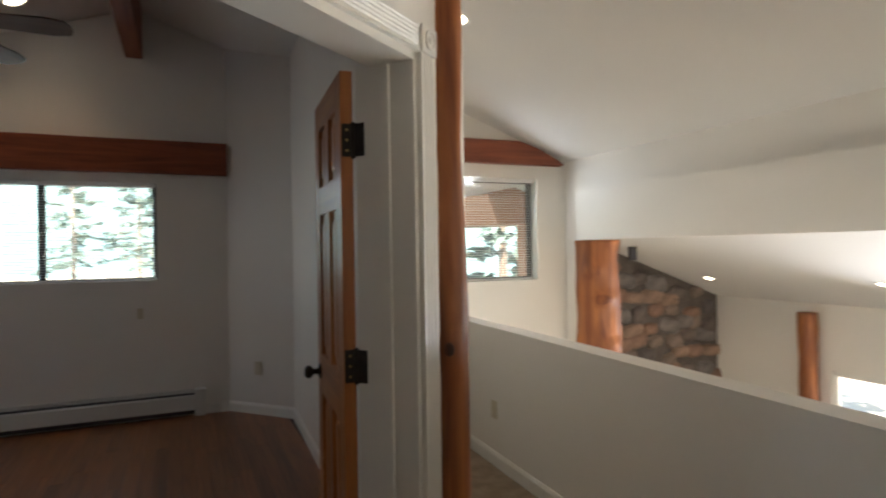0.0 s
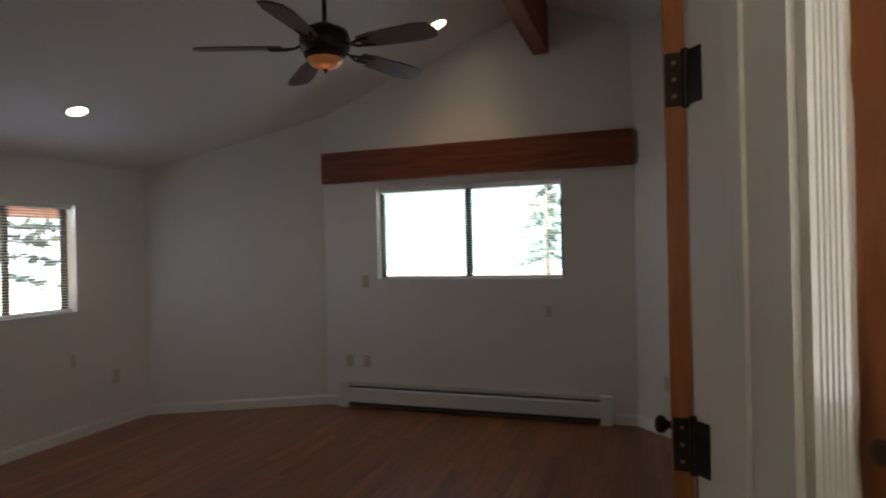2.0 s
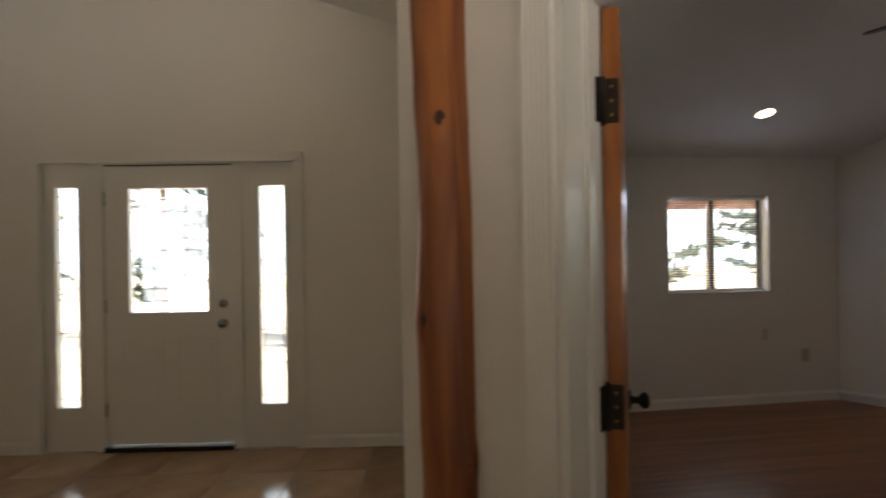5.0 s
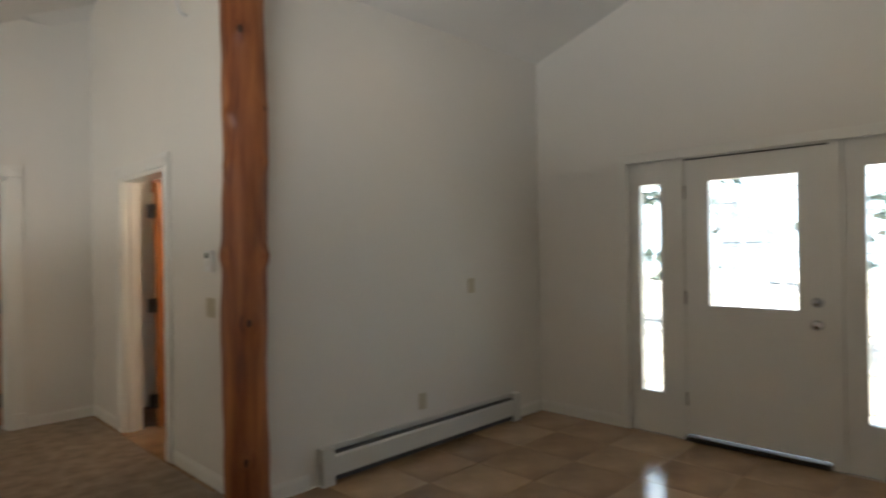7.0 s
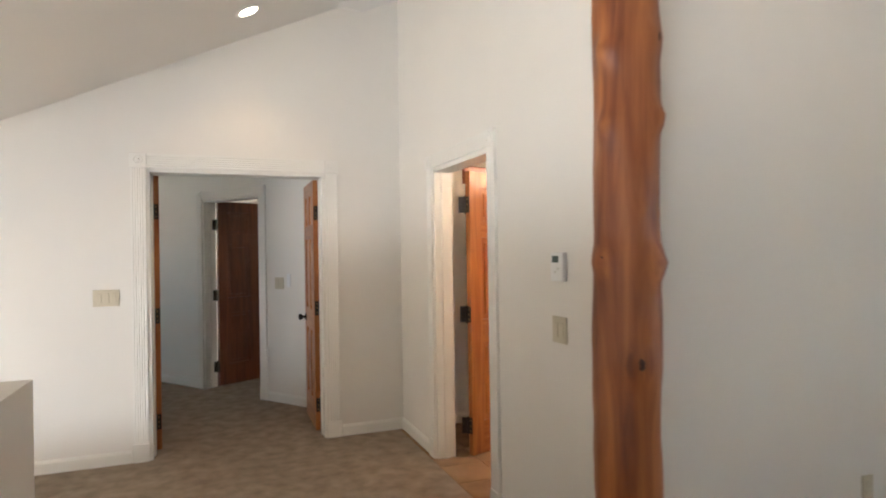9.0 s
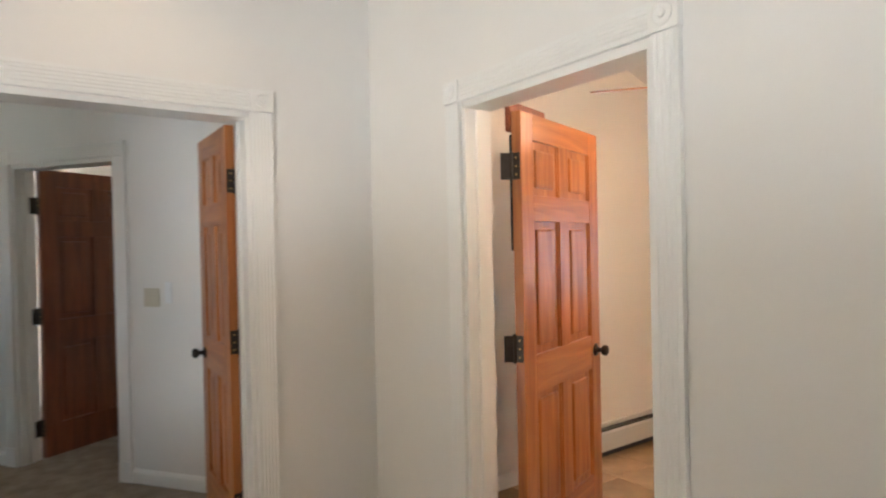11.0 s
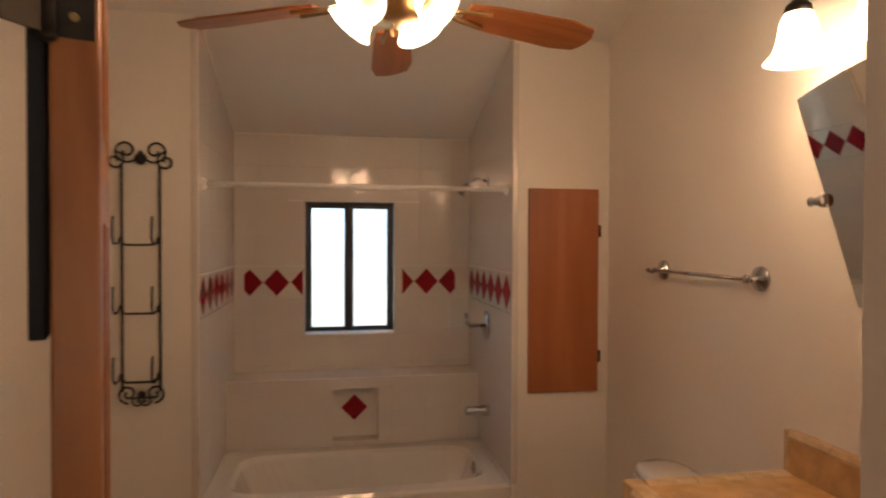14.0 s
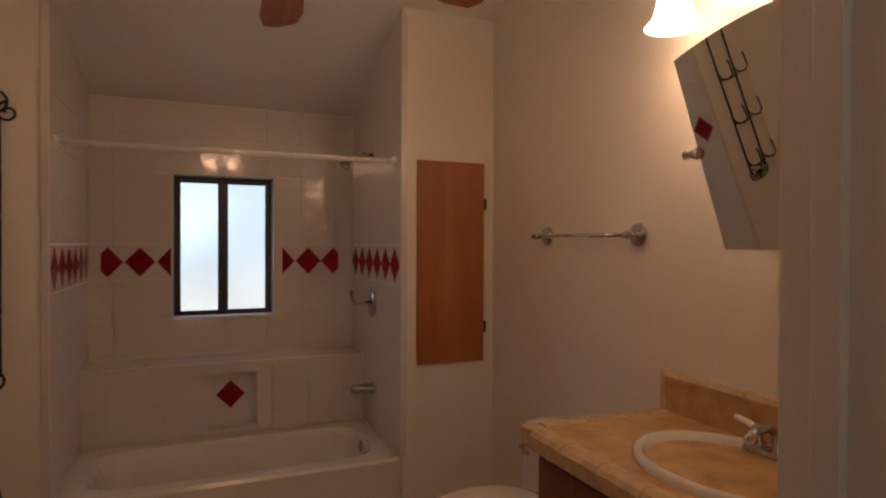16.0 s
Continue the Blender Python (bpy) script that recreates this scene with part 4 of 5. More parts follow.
pts = [(y0 + 0.12, 0.03), (y1 - 0.12, 0.03), (y1 - 0.12, 0.16), (cy + 0.35, 0.13), (cy, 0.15), (cy - 0.35, 0.22), (y0 + 0.12, 0.27)]
prism(bm, pts, lambda p: (x1, p[0], p[1]), lambda p: (x1 + 0.010, p[0], p[1]))
part("apron_relief", bm, PORCELAIN, tub)
part("drain_overflow", lathe(bmesh.new(), [(0.035, 0.0), (0.035, -0.008), (0.02, -0.014), (0, -0.014)], 18, (cx + 0.05, y1 - 0.125, 0.30), "y"), CHROME, tub, smooth=True)

# tiled surround: joints stand back, each tile proud
surround = thing("tile_surround", "white glazed square tile surround with a band of red diamonds", "tile surround", kind="structure")
TS, LEDGE, TOPZ, BAND = 0.205, 0.716, 2.12, 1.268
TT = 0.008


def tile_mesh(w, h, name="tile"):
    return finish(name, box(bmesh.new(), -w / 2 + 0.0003, w / 2 - 0.0003, -TT, 0.0, -h / 2 + 0.0003, h / 2 - 0.0003, 0.0007), TILE)


def diamond_mesh(w, h, half=0, clip=0):
    bm = bmesh.new()
    pts = [(-w / 2, 0), (0, -h / 2), (w / 2, 0), (0, h / 2)]
    if half < 0:
        pts = [(0, 0.0 - h / 2), (w / 2, 0), (0, h / 2)]
    if half > 0:
        pts = [(-w / 2, 0), (0, -h / 2), (0, h / 2)]
    if clip:
        c = clip * w * 0.21
        pts = [(-clip * w / 2, 0), (0, -h / 2), (c, -h * 0.29), (c, h * 0.29), (0, h / 2)]
    prism(bm, pts, lambda p: (p[0], -TT - 0.002, p[1]), lambda p: (p[0], 0.0, p[1]))
    return finish("diamond_tile", bm, RED_TILE)


MESHES = {}


def put_tile(face, u, z, w, h):
    """One tile with its middle at (u, z) on the face matrix."""
    key = (round(w, 3), round(h, 3))
    if key not in MESHES:
        MESHES[key] = tile_mesh(w, h)
    ob = new("tile", MESHES[key])
    ob.parent = surround
    ob.matrix_basis = face @ Matrix.Translation((u, 0, z))


def tile_face(face, width, hole=None, start=0.0, low=False, full=False):
    rows = []
    z = BAND + TS / 2
    while z < TOPZ + 0.28:
        rows.append((z, z + TS))
        z += TS
    z = BAND - TS / 2
    while z > LEDGE + 0.01:
        rows.append((max(z - TS, LEDGE), z))
        z -= TS
    if low:
        rows = [(0.33, 0.525), (0.525, LEDGE)]
    elif full:
        rows += [(0.33, 0.525), (0.525, LEDGE)]
    us = [start]
    while us[-1] < width - 0.01:
        us.append(min(us[-1] + TS, width))
    cells = []
    for a, b in zip(us, us[1:]):
        for lo, hi in rows:
            cells.append((a, b, lo, hi))
    for a, b, lo, hi in cells:
        for q in cut((a, b, lo, hi), hole):
            if q[1] - q[0] > 0.012 and q[3] - q[2] > 0.012:
                put_tile(face, (q[0] + q[1]) / 2, (q[2] + q[3]) / 2, q[1] - q[0], q[3] - q[2])


def cut(c, holes):
    out = [c]
    for h in holes or ():
        nxt = []
        for a, b, lo, hi in out:
            if b <= h[0] or a >= h[1] or hi <= h[2] or lo >= h[3]:
                nxt.append((a, b, lo, hi))
                continue
            if lo < h[2]:
                nxt.append((a, b, lo, h[2]))
            if hi > h[3]:
                nxt.append((a, b, h[3], hi))
            m0, m1 = max(lo, h[2]), min(hi, h[3])
            if a < h[0]:
                nxt.append((a, h[0], m0, m1))
            if b > h[1]:
                nxt.append((h[1], b, m0, m1))
        out = nxt
    return out


# faces: u runs along the wall, -y of the face looks into the alcove
FACE_BACK = Matrix.Translation((XB + 0.003, -4.03, 0)) @ Matrix.Rotation(radians(90), 4, "Z")
FACE_N = Matrix.Translation((XB, -2.548, 0))
FACE_S = Matrix.Translation((XS, -4.027, 0)) @ Matrix.Rotation(radians(180), 4, "Z")
NICHE = (0.595, 0.872, 0.345, 0.662)
FACE_LOW = Matrix.Translation((LW + 0.001, -4.03, 0)) @ Matrix.Rotation(radians(90), 4, "Z")
WB = BW[0] + 4.03, BW[1] + 4.03
tile_face(FACE_BACK, 1.485, [(WB[0], WB[1], BW[2], BW[3]), (0, 3, BAND - 0.100, BAND + 0.100), (0, 3, TOPZ + 0.055, 4)], -0.08)
tile_face(FACE_N, 0.97, [(0, 3, BAND - 0.100, BAND + 0.100)], full=True)
tile_face(FACE_S, 0.97, [(0, 3, BAND - 0.100, BAND + 0.100)], full=True)
tile_face(FACE_LOW, 1.485, [NICHE], -0.08, low=True)
DW, DH = 0.155, 0.166
DIA, HALF_L, HALF_R = diamond_mesh(DW, DH), diamond_mesh(DW * 0.94, DH, -1), diamond_mesh(DW * 0.94, DH, 1)
CLIP_L, CLIP_R = diamond_mesh(DW, DH, 0, -1), diamond_mesh(DW, DH, 0, 1)
DSM = diamond_mesh(0.153, 0.172)


def band(face, centres, me):
    for u in centres:
        ob = new("diamond_tile", me)
        ob.parent = surround
        ob.matrix_basis = face @ Matrix.Translation((u, 0.0005, BAND))


band(FACE_BACK, [0.1], CLIP_L)
band(FACE_BACK, [0.26, 1.192], DIA)
band(FACE_BACK, [0.418], HALF_R)
band(FACE_BACK, [1.036], HALF_L)
band(FACE_BACK, [1.348], CLIP_R)
band(FACE_N, [0.09 + 0.157 * i for i in range(6)], DSM)
band(FACE_S, [0.09 + 0.157 * i for i in range(6)], DSM)
for face, w in ((FACE_BACK, 1.485), (FACE_N, 0.97), (FACE_S, 0.97)):
    bm = bmesh.new()
    for a, b in ((0.001, w),):
        for q in cut((a, b, BAND - 0.099, BAND + 0.099), [(WB[0], WB[1], BW[2], BW[3])] if w > 1 else ()):
            box(bm, q[0], q[1], -TT + 0.0005, -0.0005, q[2], q[3])
    part("band_field", bm, TILE, surround, m=face)
# the boxed-out lower wall with its ledge and soap niche
bm = bmesh.new()
for q in cut((0.0, 1.485, 0.0, LEDGE - 0.002), [NICHE]):
    box(bm, q[0], q[1], 0.0, LW - XB, q[2], q[3])
box(bm, NICHE[0], NICHE[1], 0.085, LW - XB, NICHE[2], NICHE[3])
part("ledge_core", bm, TGROUT, surround, m=FACE_LOW)
bm = bmesh.new()
box(bm, 0.0, 1.485, -TT - 0.003, LW - XB - 0.010, LEDGE - 0.0015, LEDGE + 0.008, 0.003)
part("ledge_top", bm, TILE, surround, "flat white tile ledge", m=FACE_LOW)
bm = bmesh.new()
a0, a1, c0, c1 = NICHE
for q in ((a0, a0 + 0.006, c0, c1), (a1 - 0.006, a1, c0, c1), (a0, a1, c1 - 0.006, c1), (a0, a1, c0, c0 + 0.006)):
    box(bm, q[0], q[1], -TT, 0.084, q[2], q[3])
box(bm, a0, a1, 0.078, 0.0845, c0, c1)
part("niche_lining", bm, TILE, surround, "recessed white tile soap niche", m=FACE_LOW)
ob = new("diamond_tile", diamond_mesh(0.155, 0.155))
ob.parent = surround
ob.matrix_basis = FACE_LOW @ Matrix.Translation(((NICHE[0] + NICHE[1]) / 2 - 0.005, 0.0775, 0.528))
bm = bmesh.new()
for q in ((WB[0] - 0.012, WB[0] + 0.001, BW[2] - 0.012, BW[3] + 0.012), (WB[1] - 0.001, WB[1] + 0.012, BW[2] - 0.012, BW[3] + 0.012), (WB[0], WB[1], BW[2] - 0.012, BW[2] + 0.001), (WB[0], WB[1], BW[3] - 0.001, BW[3] + 0.012)):
    box(bm, q[0], q[1], -0.012, 0.09, q[2], q[3], 0.003)
part("window_reveal", bm, TILE, surround, m=FACE_BACK)
for y in (-4.033, -2.542):
    part("bullnose_edge", cube(XS - 0.004, XS + 0.010, y - 0.016, y + 0.016, 0.327, 2.50, 0.005), TILE, surround)

rod = thing("shower_rod", "white metal shower curtain rod across the tub alcove", "shower rod")
part("bar", tube(bmesh.new(), [(-3.62, -4.015, 1.79), (-3.62, -2.56, 1.79)], 0.013, 14), WHITE, rod, smooth=True)
for y, s in ((-4.019, 1), (-2.556, -1)):
    part("flange", lathe(bmesh.new(), [(0.028, 0), (0.028, s * 0.006), (0.018, s * 0.016), (0.014, s * 0.02)], 20, (-3.62, y, 1.79), "y"), WHITE, rod)
sh = thing("wall_shower", "chrome shower head on a short bent wall arm", "shower")
YN = -2.557
part("arm", tube(bmesh.new(), [(-4.02, YN, 1.87), (-4.02, YN - 0.05, 1.885), (-4.02, YN - 0.10, 1.87), (-4.02, YN - 0.14, 1.83)], 0.009, 10), CHROME, sh, smooth=True)
part("flange", lathe(bmesh.new(), [(0.028, 0.0), (0.026, -0.006), (0.012, -0.010)], 20, (-4.02, YN, 1.87), "y"), CHROME, sh, smooth=True)
part("head", lathe(bmesh.new(), [(0.010, 0.045), (0.014, 0.02), (0.032, -0.012), (0.034, -0.026), (0.0, -0.027)], 22), CHROME, sh, smooth=True, m=Matrix.Translation((-4.02, YN - 0.15, 1.82)) @ Matrix.Rotation(radians(-40), 4, "X"))
vl = thing("shower_valve", "chrome round shower valve with lever handle", "shower valve")
part("escutcheon", lathe(bmesh.new(), [(0.082, 0.0), (0.080, -0.008), (0.05, -0.016), (0.03, -0.02)], 30, (-4.02, YN, 1.045), "y"), CHROME, vl, smooth=True)
part("handle", tube(bmesh.new(), [(-4.02, YN - 0.02, 1.045), (-4.02, YN - 0.06, 1.045), (-4.04, YN - 0.085, 1.035), (-4.09, YN - 0.10, 1.05), (-4.12, YN - 0.10, 1.10)], 0.011, 10), CHROME, vl, smooth=True)
sp = thing("tub_spout", "chrome tub spout below the valve", "tub spout")
bm = lathe(bmesh.new(), [(0.034, 0.0), (0.032, -0.02), (0.027, -0.06), (0.025, -0.12), (0.020, -0.135), (0.0, -0.136)], 20, (-3.97, YN, 0.568), "y")
part("body", bm, CHROME, sp, smooth=True)

# access panel
ap = thing("access_panel", "flat varnished orange plywood access door on the wall stub", "access panel")
part("door_leaf", cube(XS + 0.001, XS + 0.018, -2.475, -2.11, 0.775, 1.79, 0.002), PLY, ap)
for z in (0.95, 1.58):
    part("hinge", cube(XS + 0.001, XS + 0.022, -2.110, -2.098, z - 0.03, z + 0.03, 0.002), BRONZE, ap)

# towel bar
NW = -2.052
tb = thing("towel_bar", "polished chrome towel bar with round end brackets", "towel bar")
part("bar", tube(bmesh.new(), [(-3.02, NW - 0.055, 1.41), (-2.40, NW - 0.055, 1.41)], 0.008, 12), CHROME, tb, smooth=True)
for x in (-3.0, -2.42):
    br = part("bracket", lathe(bmesh.new(), [(0.042, 0.0), (0.040, -0.008), (0.026, -0.013), (0.024, -0.018), (0.012, -0.022), (0.010, -0.045), (0.015, -0.050), (0.015, -0.062), (0.0, -0.066)], 26, (x, NW, 1.41), "y"), CHROME, tb, smooth=True)
for x, s in ((-3.02, -1), (-2.40, 1)):
    part("finial", lathe(bmesh.new(), [(0.011, 0.0), (0.012, s * 0.012), (0.006, s * 0.02), (0.0, s * 0.022)], 14, (x, NW - 0.055, 1.41), "x"), CHROME, tb, smooth=True)

# toilet
to = thing("toilet", "white porcelain toilet with rounded tank lid", "toilet", Matrix.Translation((-2.68, NW, 0)))
bm = cube(-0.22, 0.22, -0.20, -0.012, 0.30, 0.615, 0.03)
part("tank", bm, PORCELAIN, to, smooth=False)
bm = bmesh.new()
ring = []
for i in range(32):
    t = 2 * math.pi * i / 32
    c, s = math.cos(t), math.sin(t)
    ring.append((0.235 * math.copysign(abs(c) ** 0.55, c), -0.108 + 0.108 * math.copysign(abs(s) ** 0.7, s)))
rr = [[bm.verts.new((p[0] * k, -0.108 + (p[1] + 0.108) * k, z)) for p in ring] for k, z in ((0.96, 0.617), (1.0, 0.622), (1.0, 0.640), (0.94, 0.655), (0.7, 0.664), (0.05, 0.667))]
for a, b in zip(rr, rr[1:]):
    for i in range(32):
        bm.faces.new((a[i], a[(i + 1) % 32], b[(i + 1) % 32], b[i]))
bm.faces.new(rr[0][::-1])
bm.faces.new(rr[-1])
part("tank_lid", bm, PORCELAIN, to, smooth=True)


def loft(bm, rows, seg=28):
    rs = [[bm.verts.new((a * math.cos(2 * math.pi * i / seg), y + b * math.sin(2 * math.pi * i / seg), z)) for i in range(seg)] for a, b, y, z in rows]
    for a, b in zip(rs, rs[1:]):
        for i in range(seg):
            bm.faces.new((a[i], a[(i + 1) % seg], b[(i + 1) % seg], b[i]))
    bm.faces.new(rs[0][::-1])
    bm.faces.new(rs[-1])
    return bm


part("bowl", loft(bmesh.new(), [(0.12, 0.25, -0.32, 0.0), (0.10, 0.22, -0.32, 0.06), (0.10, 0.21, -0.33, 0.15), (0.16, 0.25, -0.42, 0.30), (0.185, 0.27, -0.45, 0.38), (0.18, 0.265, -0.45, 0.395)]), PORCELAIN, to, smooth=True)
part("seat_lid", loft(bmesh.new(), [(0.185, 0.235, -0.455, 0.396), (0.19, 0.24, -0.455, 0.405), (0.185, 0.235, -0.455, 0.425), (0.15, 0.20, -0.455, 0.434), (0.02, 0.02, -0.455, 0.437)]), PORCELAIN, to, smooth=True)
part("tank_shoulder", loft(bmesh.new(), [(0.11, 0.13, -0.16, 0.20), (0.15, 0.13, -0.16, 0.30), (0.20, 0.11, -0.13, 0.38)]), PORCELAIN, to, smooth=True)
part("flush_lever", tube(bmesh.new(), [(-0.17, -0.202, 0.56), (-0.17, -0.225, 0.56), (-0.10, -0.228, 0.552)], 0.007, 8), CHROME, to, smooth=True)

# vanity
VX0, VX1, VY, CZ = -2.30, -1.262, -2.585, 0.835
va = thing("vanity_cabinet", "dark cherry vanity cabinet with panel doors", "cabinet")
part("body", cube(VX0 + 0.03, VX1 - 0.002, VY + 0.045, NW, 0.0, CZ - 0.065, 0.002), CABINET, va)
for i in range(2):
    xa = VX0 + 0.045 + i * 0.455
    bm = cube(xa, xa + 0.445, VY + 0.025, VY + 0.044, 0.10, 0.60, 0.003)
    box(bm, xa + 0.06, xa + 0.385, VY + 0.020, VY + 0.026, 0.16, 0.54, 0.003)
    dr = part("cabinet_door", bm, CABINET, va)
    part("cabinet_knob", lathe(bmesh.new(), [(0.006, VY + 0.02), (0.006, VY + 0.008), (0.014, VY + 0.0), (0.0, VY - 0.006)], 14, (xa + (0.40 if i == 0 else 0.045), 0, 0.50), "y"), BRONZE, dr)
    part("drawer_front", cube(xa, xa + 0.445, VY + 0.025, VY + 0.044, 0.62, 0.755, 0.004), CABINET, va)
part("side_panel", cube(VX0 + 0.022, VX0 + 0.0295, VY + 0.09, NW - 0.04, 0.08, 0.72, 0.003), CABINET, va)
ct = thing("vanity_counter", "tan stone-look tile countertop with rounded edge tiles", "countertop")
part("deck", cube(VX0 + 0.01, VX1 - 0.001, VY + 0.01, NW, CZ - 0.06, CZ - 0.006), GROUT, ct)
nx, ny = 3, 2
tw, tl = (VX1 - VX0 - 0.055) / nx, (NW - VY - 0.055) / ny
SCX, SCY, SA, SB = -1.80, -2.30, 0.265, 0.205
part("counter_top", box(bmesh.new(), VX0 + 0.05, VX1 - 0.002, VY + 0.05, NW - 0.001, CZ - 0.006, CZ, 0.0), TAN_TILE, ct)
for i in range(1, nx):
    x = VX0 + 0.05 + i * tw
    part("grout_joint", cube(x - 0.0015, x + 0.0015, VY + 0.05, SCY - SB + 0.0, CZ - 0.003, CZ + 0.0004), GROUT, ct)
EDGE = finish("edge_tile", prism(bmesh.new(), [(-0.008, -0.052), (-0.004, -0.056), (0.050, -0.056), (0.050, 0.0), (0.044, 0.004), (0.014, 0.006), (0.0, 0.0), (-0.008, -0.014)], lambda p: (0.0015, p[0], p[1]), lambda p: (0.1525, p[0], p[1])), TAN_EDGE)
for i in range(6):
    ob = new("edge_tile", EDGE)
    ob.parent, ob.matrix_basis = ct, Matrix.Translation((VX0 + 0.05 + 0.154 * i, VY, CZ))
for i in range(3):
    ob = new("edge_tile", EDGE)
    ob.parent, ob.matrix_basis = ct, Matrix.Translation((VX0, VY + 0.05 + 0.154 * (i + 1), CZ)) @ Matrix.Rotation(radians(-90), 4, "Z")
part("corner_tile", box(bmesh.new(), VX0 - 0.006, VX0 + 0.049, VY - 0.006, VY + 0.049, CZ - 0.056, CZ + 0.004, 0.008), TAN_EDGE, ct)
bs = thing("vanity_backsplash", "tan tile backsplash with rounded cap tiles", "backsplash")
part("splash_field", cube(VX0 + 0.035, VX1 - 0.001, NW - 0.018, NW, CZ + 0.0005, CZ + 0.105), TAN_TILE, bs)
CAP = finish("cap_tile", prism(bmesh.new(), [(0.0, 0.105), (-0.024, 0.105), (-0.028, 0.116), (-0.022, 0.130), (-0.008, 0.134), (0.0, 0.132)], lambda p: (0.001, p[0], p[1]), lambda p: (0.152, p[0], p[1])), TAN_EDGE)
for i in range(6):
    ob = new("cap_tile", CAP)
    ob.parent, ob.matrix_basis = bs, Matrix.Translation((VX0 + 0.035 + 0.1535 * i, NW, CZ))
part("end_tile", cube(VX0 + 0.012, VX0 + 0.034, NW - 0.022, NW, CZ + 0.0005, CZ + 0.130, 0.004), TAN_EDGE, bs)
si = thing("sink", "white oval drop-in porcelain sink", "sink", Matrix.Translation((SCX, SCY, CZ)))
bm = bmesh.new()
rows = [(1.0, 0.001), (1.0, 0.012), (0.965, 0.022), (0.91, 0.022), (0.87, 0.010), (0.82, -0.03), (0.70, -0.09), (0.45, -0.125), (0.05, -0.13)]
rs = [[bm.verts.new((SA * k * math.cos(2 * math.pi * i / 40), SB * k * math.sin(2 * math.pi * i / 40), z)) for i in range(40)] for k, z in rows]
for a, b in zip(rs, rs[1:]):
    for i in range(40):
        bm.faces.new((a[i], a[(i + 1) % 40], b[(i + 1) % 40], b[i]))
bm.faces.new(rs[-1])
part("basin", bm, PORCELAIN, si, smooth=True)
fa = thing("sink_faucet", "chrome centerset faucet with white porcelain levers", "faucet", Matrix.Translation((SCX - 0.01, NW - 0.085, CZ)))
part("base_plate", cube(-0.085, 0.085, -0.028, 0.028, 0.001, 0.022, 0.01), CHROME, fa)
part("spout", tube(bmesh.new(), [(0, 0, 0.02), (0, 0, 0.06), (0, -0.03, 0.085), (0, -0.08, 0.08), (0, -0.105, 0.06)], 0.012, 12), CHROME, fa, smooth=True)
for x, s in ((-0.055, -1), (0.055, 1)):
    hd = part("handle", lathe(bmesh.new(), [(0.022, 0.02), (0.020, 0.03), (0.012, 0.04), (0.013, 0.06), (0.017, 0.066), (0.010, 0.076), (0.0, 0.078)], 18, (x, 0, 0)), CHROME, fa, smooth=True)
    part("lever", tube(bmesh.new(), [(x, 0, 0.064), (x + s * 0.03, -0.006, 0.074), (x + s * 0.062, -0.010, 0.080)], 0.009, 10), PORCELAIN, hd, "white porcelain lever", smooth=True)

# tilting mirror with an arched top
MIR = Matrix.Translation((-1.725, NW - 0.085, 1.64)) @ Matrix.Rotation(radians(1.6), 4, "Z") @ Matrix.Rotation(radians(13.5), 4, "X")
mi = thing("tilting_mirror", "frameless arched mirror tilting on chrome side pivots", "mirror", MIR)
mw, mh = 0.37, 0.285
arc = [(mw - 2 * mw * i / 20, 0.275 + 0.055 * (1 - ((i - 10) / 10) ** 2)) for i in range(21)]
pts = [(-mw + 0.07, -mh), (mw - 0.07, -mh)] + [(mw + 0.0, 0.275)] + arc[1:-1] + [(-mw, 0.275)]
part("glass", prism(bmesh.new(), pts, lambda p: (p[0], 0.0, p[1]), lambda p: (p[0], 0.005, p[1])), MIRROR, mi)
for s in (-1, 1):
    pv = part("pivot", lathe(bmesh.new(), [(0.018, s * 0.335), (0.018, s * 0.345), (0.009, s * 0.352), (0.012, s * 0.362), (0.009, s * 0.372), (0.014, s * 0.382), (0.0, s * 0.392)], 16, (0, -0.004, 0.0), "x"), CHROME, mi, smooth=True)
    part("wall_arm", tube(bmesh.new(), [(s * 0.345, 0.0, 0.0), (s * 0.345, 0.070, 0.0)], 0.009, 10), CHROME, mi, smooth=True)

# vanity light bar with bell shades
vlm = thing("vanity_light", "lit vanity light with frosted bell shades on brass arms", "wall light", Matrix.Translation((-1.735, NW, 2.17)))
part("back_plate", cube(-0.30, 0.30, -0.022, 0.0, -0.05, 0.05, 0.012), CABINET, vlm, "dark wood back plate")
for x in (-0.39, -0.13, 0.13, 0.39):
    arm = part("arm", tube(bmesh.new(), [(x * 0.75, -0.02, 0.0), (x * 0.85, -0.09, 0.05), (x, -0.125, 0.05), (x, -0.13, 0.0)], 0.007, 8), BRASS, vlm, smooth=True)
    part("fitter", lathe(bmesh.new(), [(0.010, 0.02), (0.032, 0.0), (0.036, -0.022)], 18, (x, -0.13, 0.0)), BRONZE, arm, smooth=True)
    bm = lathe(bmesh.new(), [(0.034, -0.018), (0.046, -0.05), (0.052, -0.09), (0.062, -0.125), (0.085, -0.150), (0.080, -0.150), (0.058, -0.122), (0.047, -0.088), (0.040, -0.05), (0.028, -0.020)], 26, (x, -0.13, 0.0))
    part("shade", bm, GLOW, arm, "glowing frosted bell shade", smooth=True)
    lamp("vanity_bulb", "POINT", Matrix.Translation((-1.735 + x, NW - 0.13, 1.99)), 0.168, BATH_WARM, 0.04)

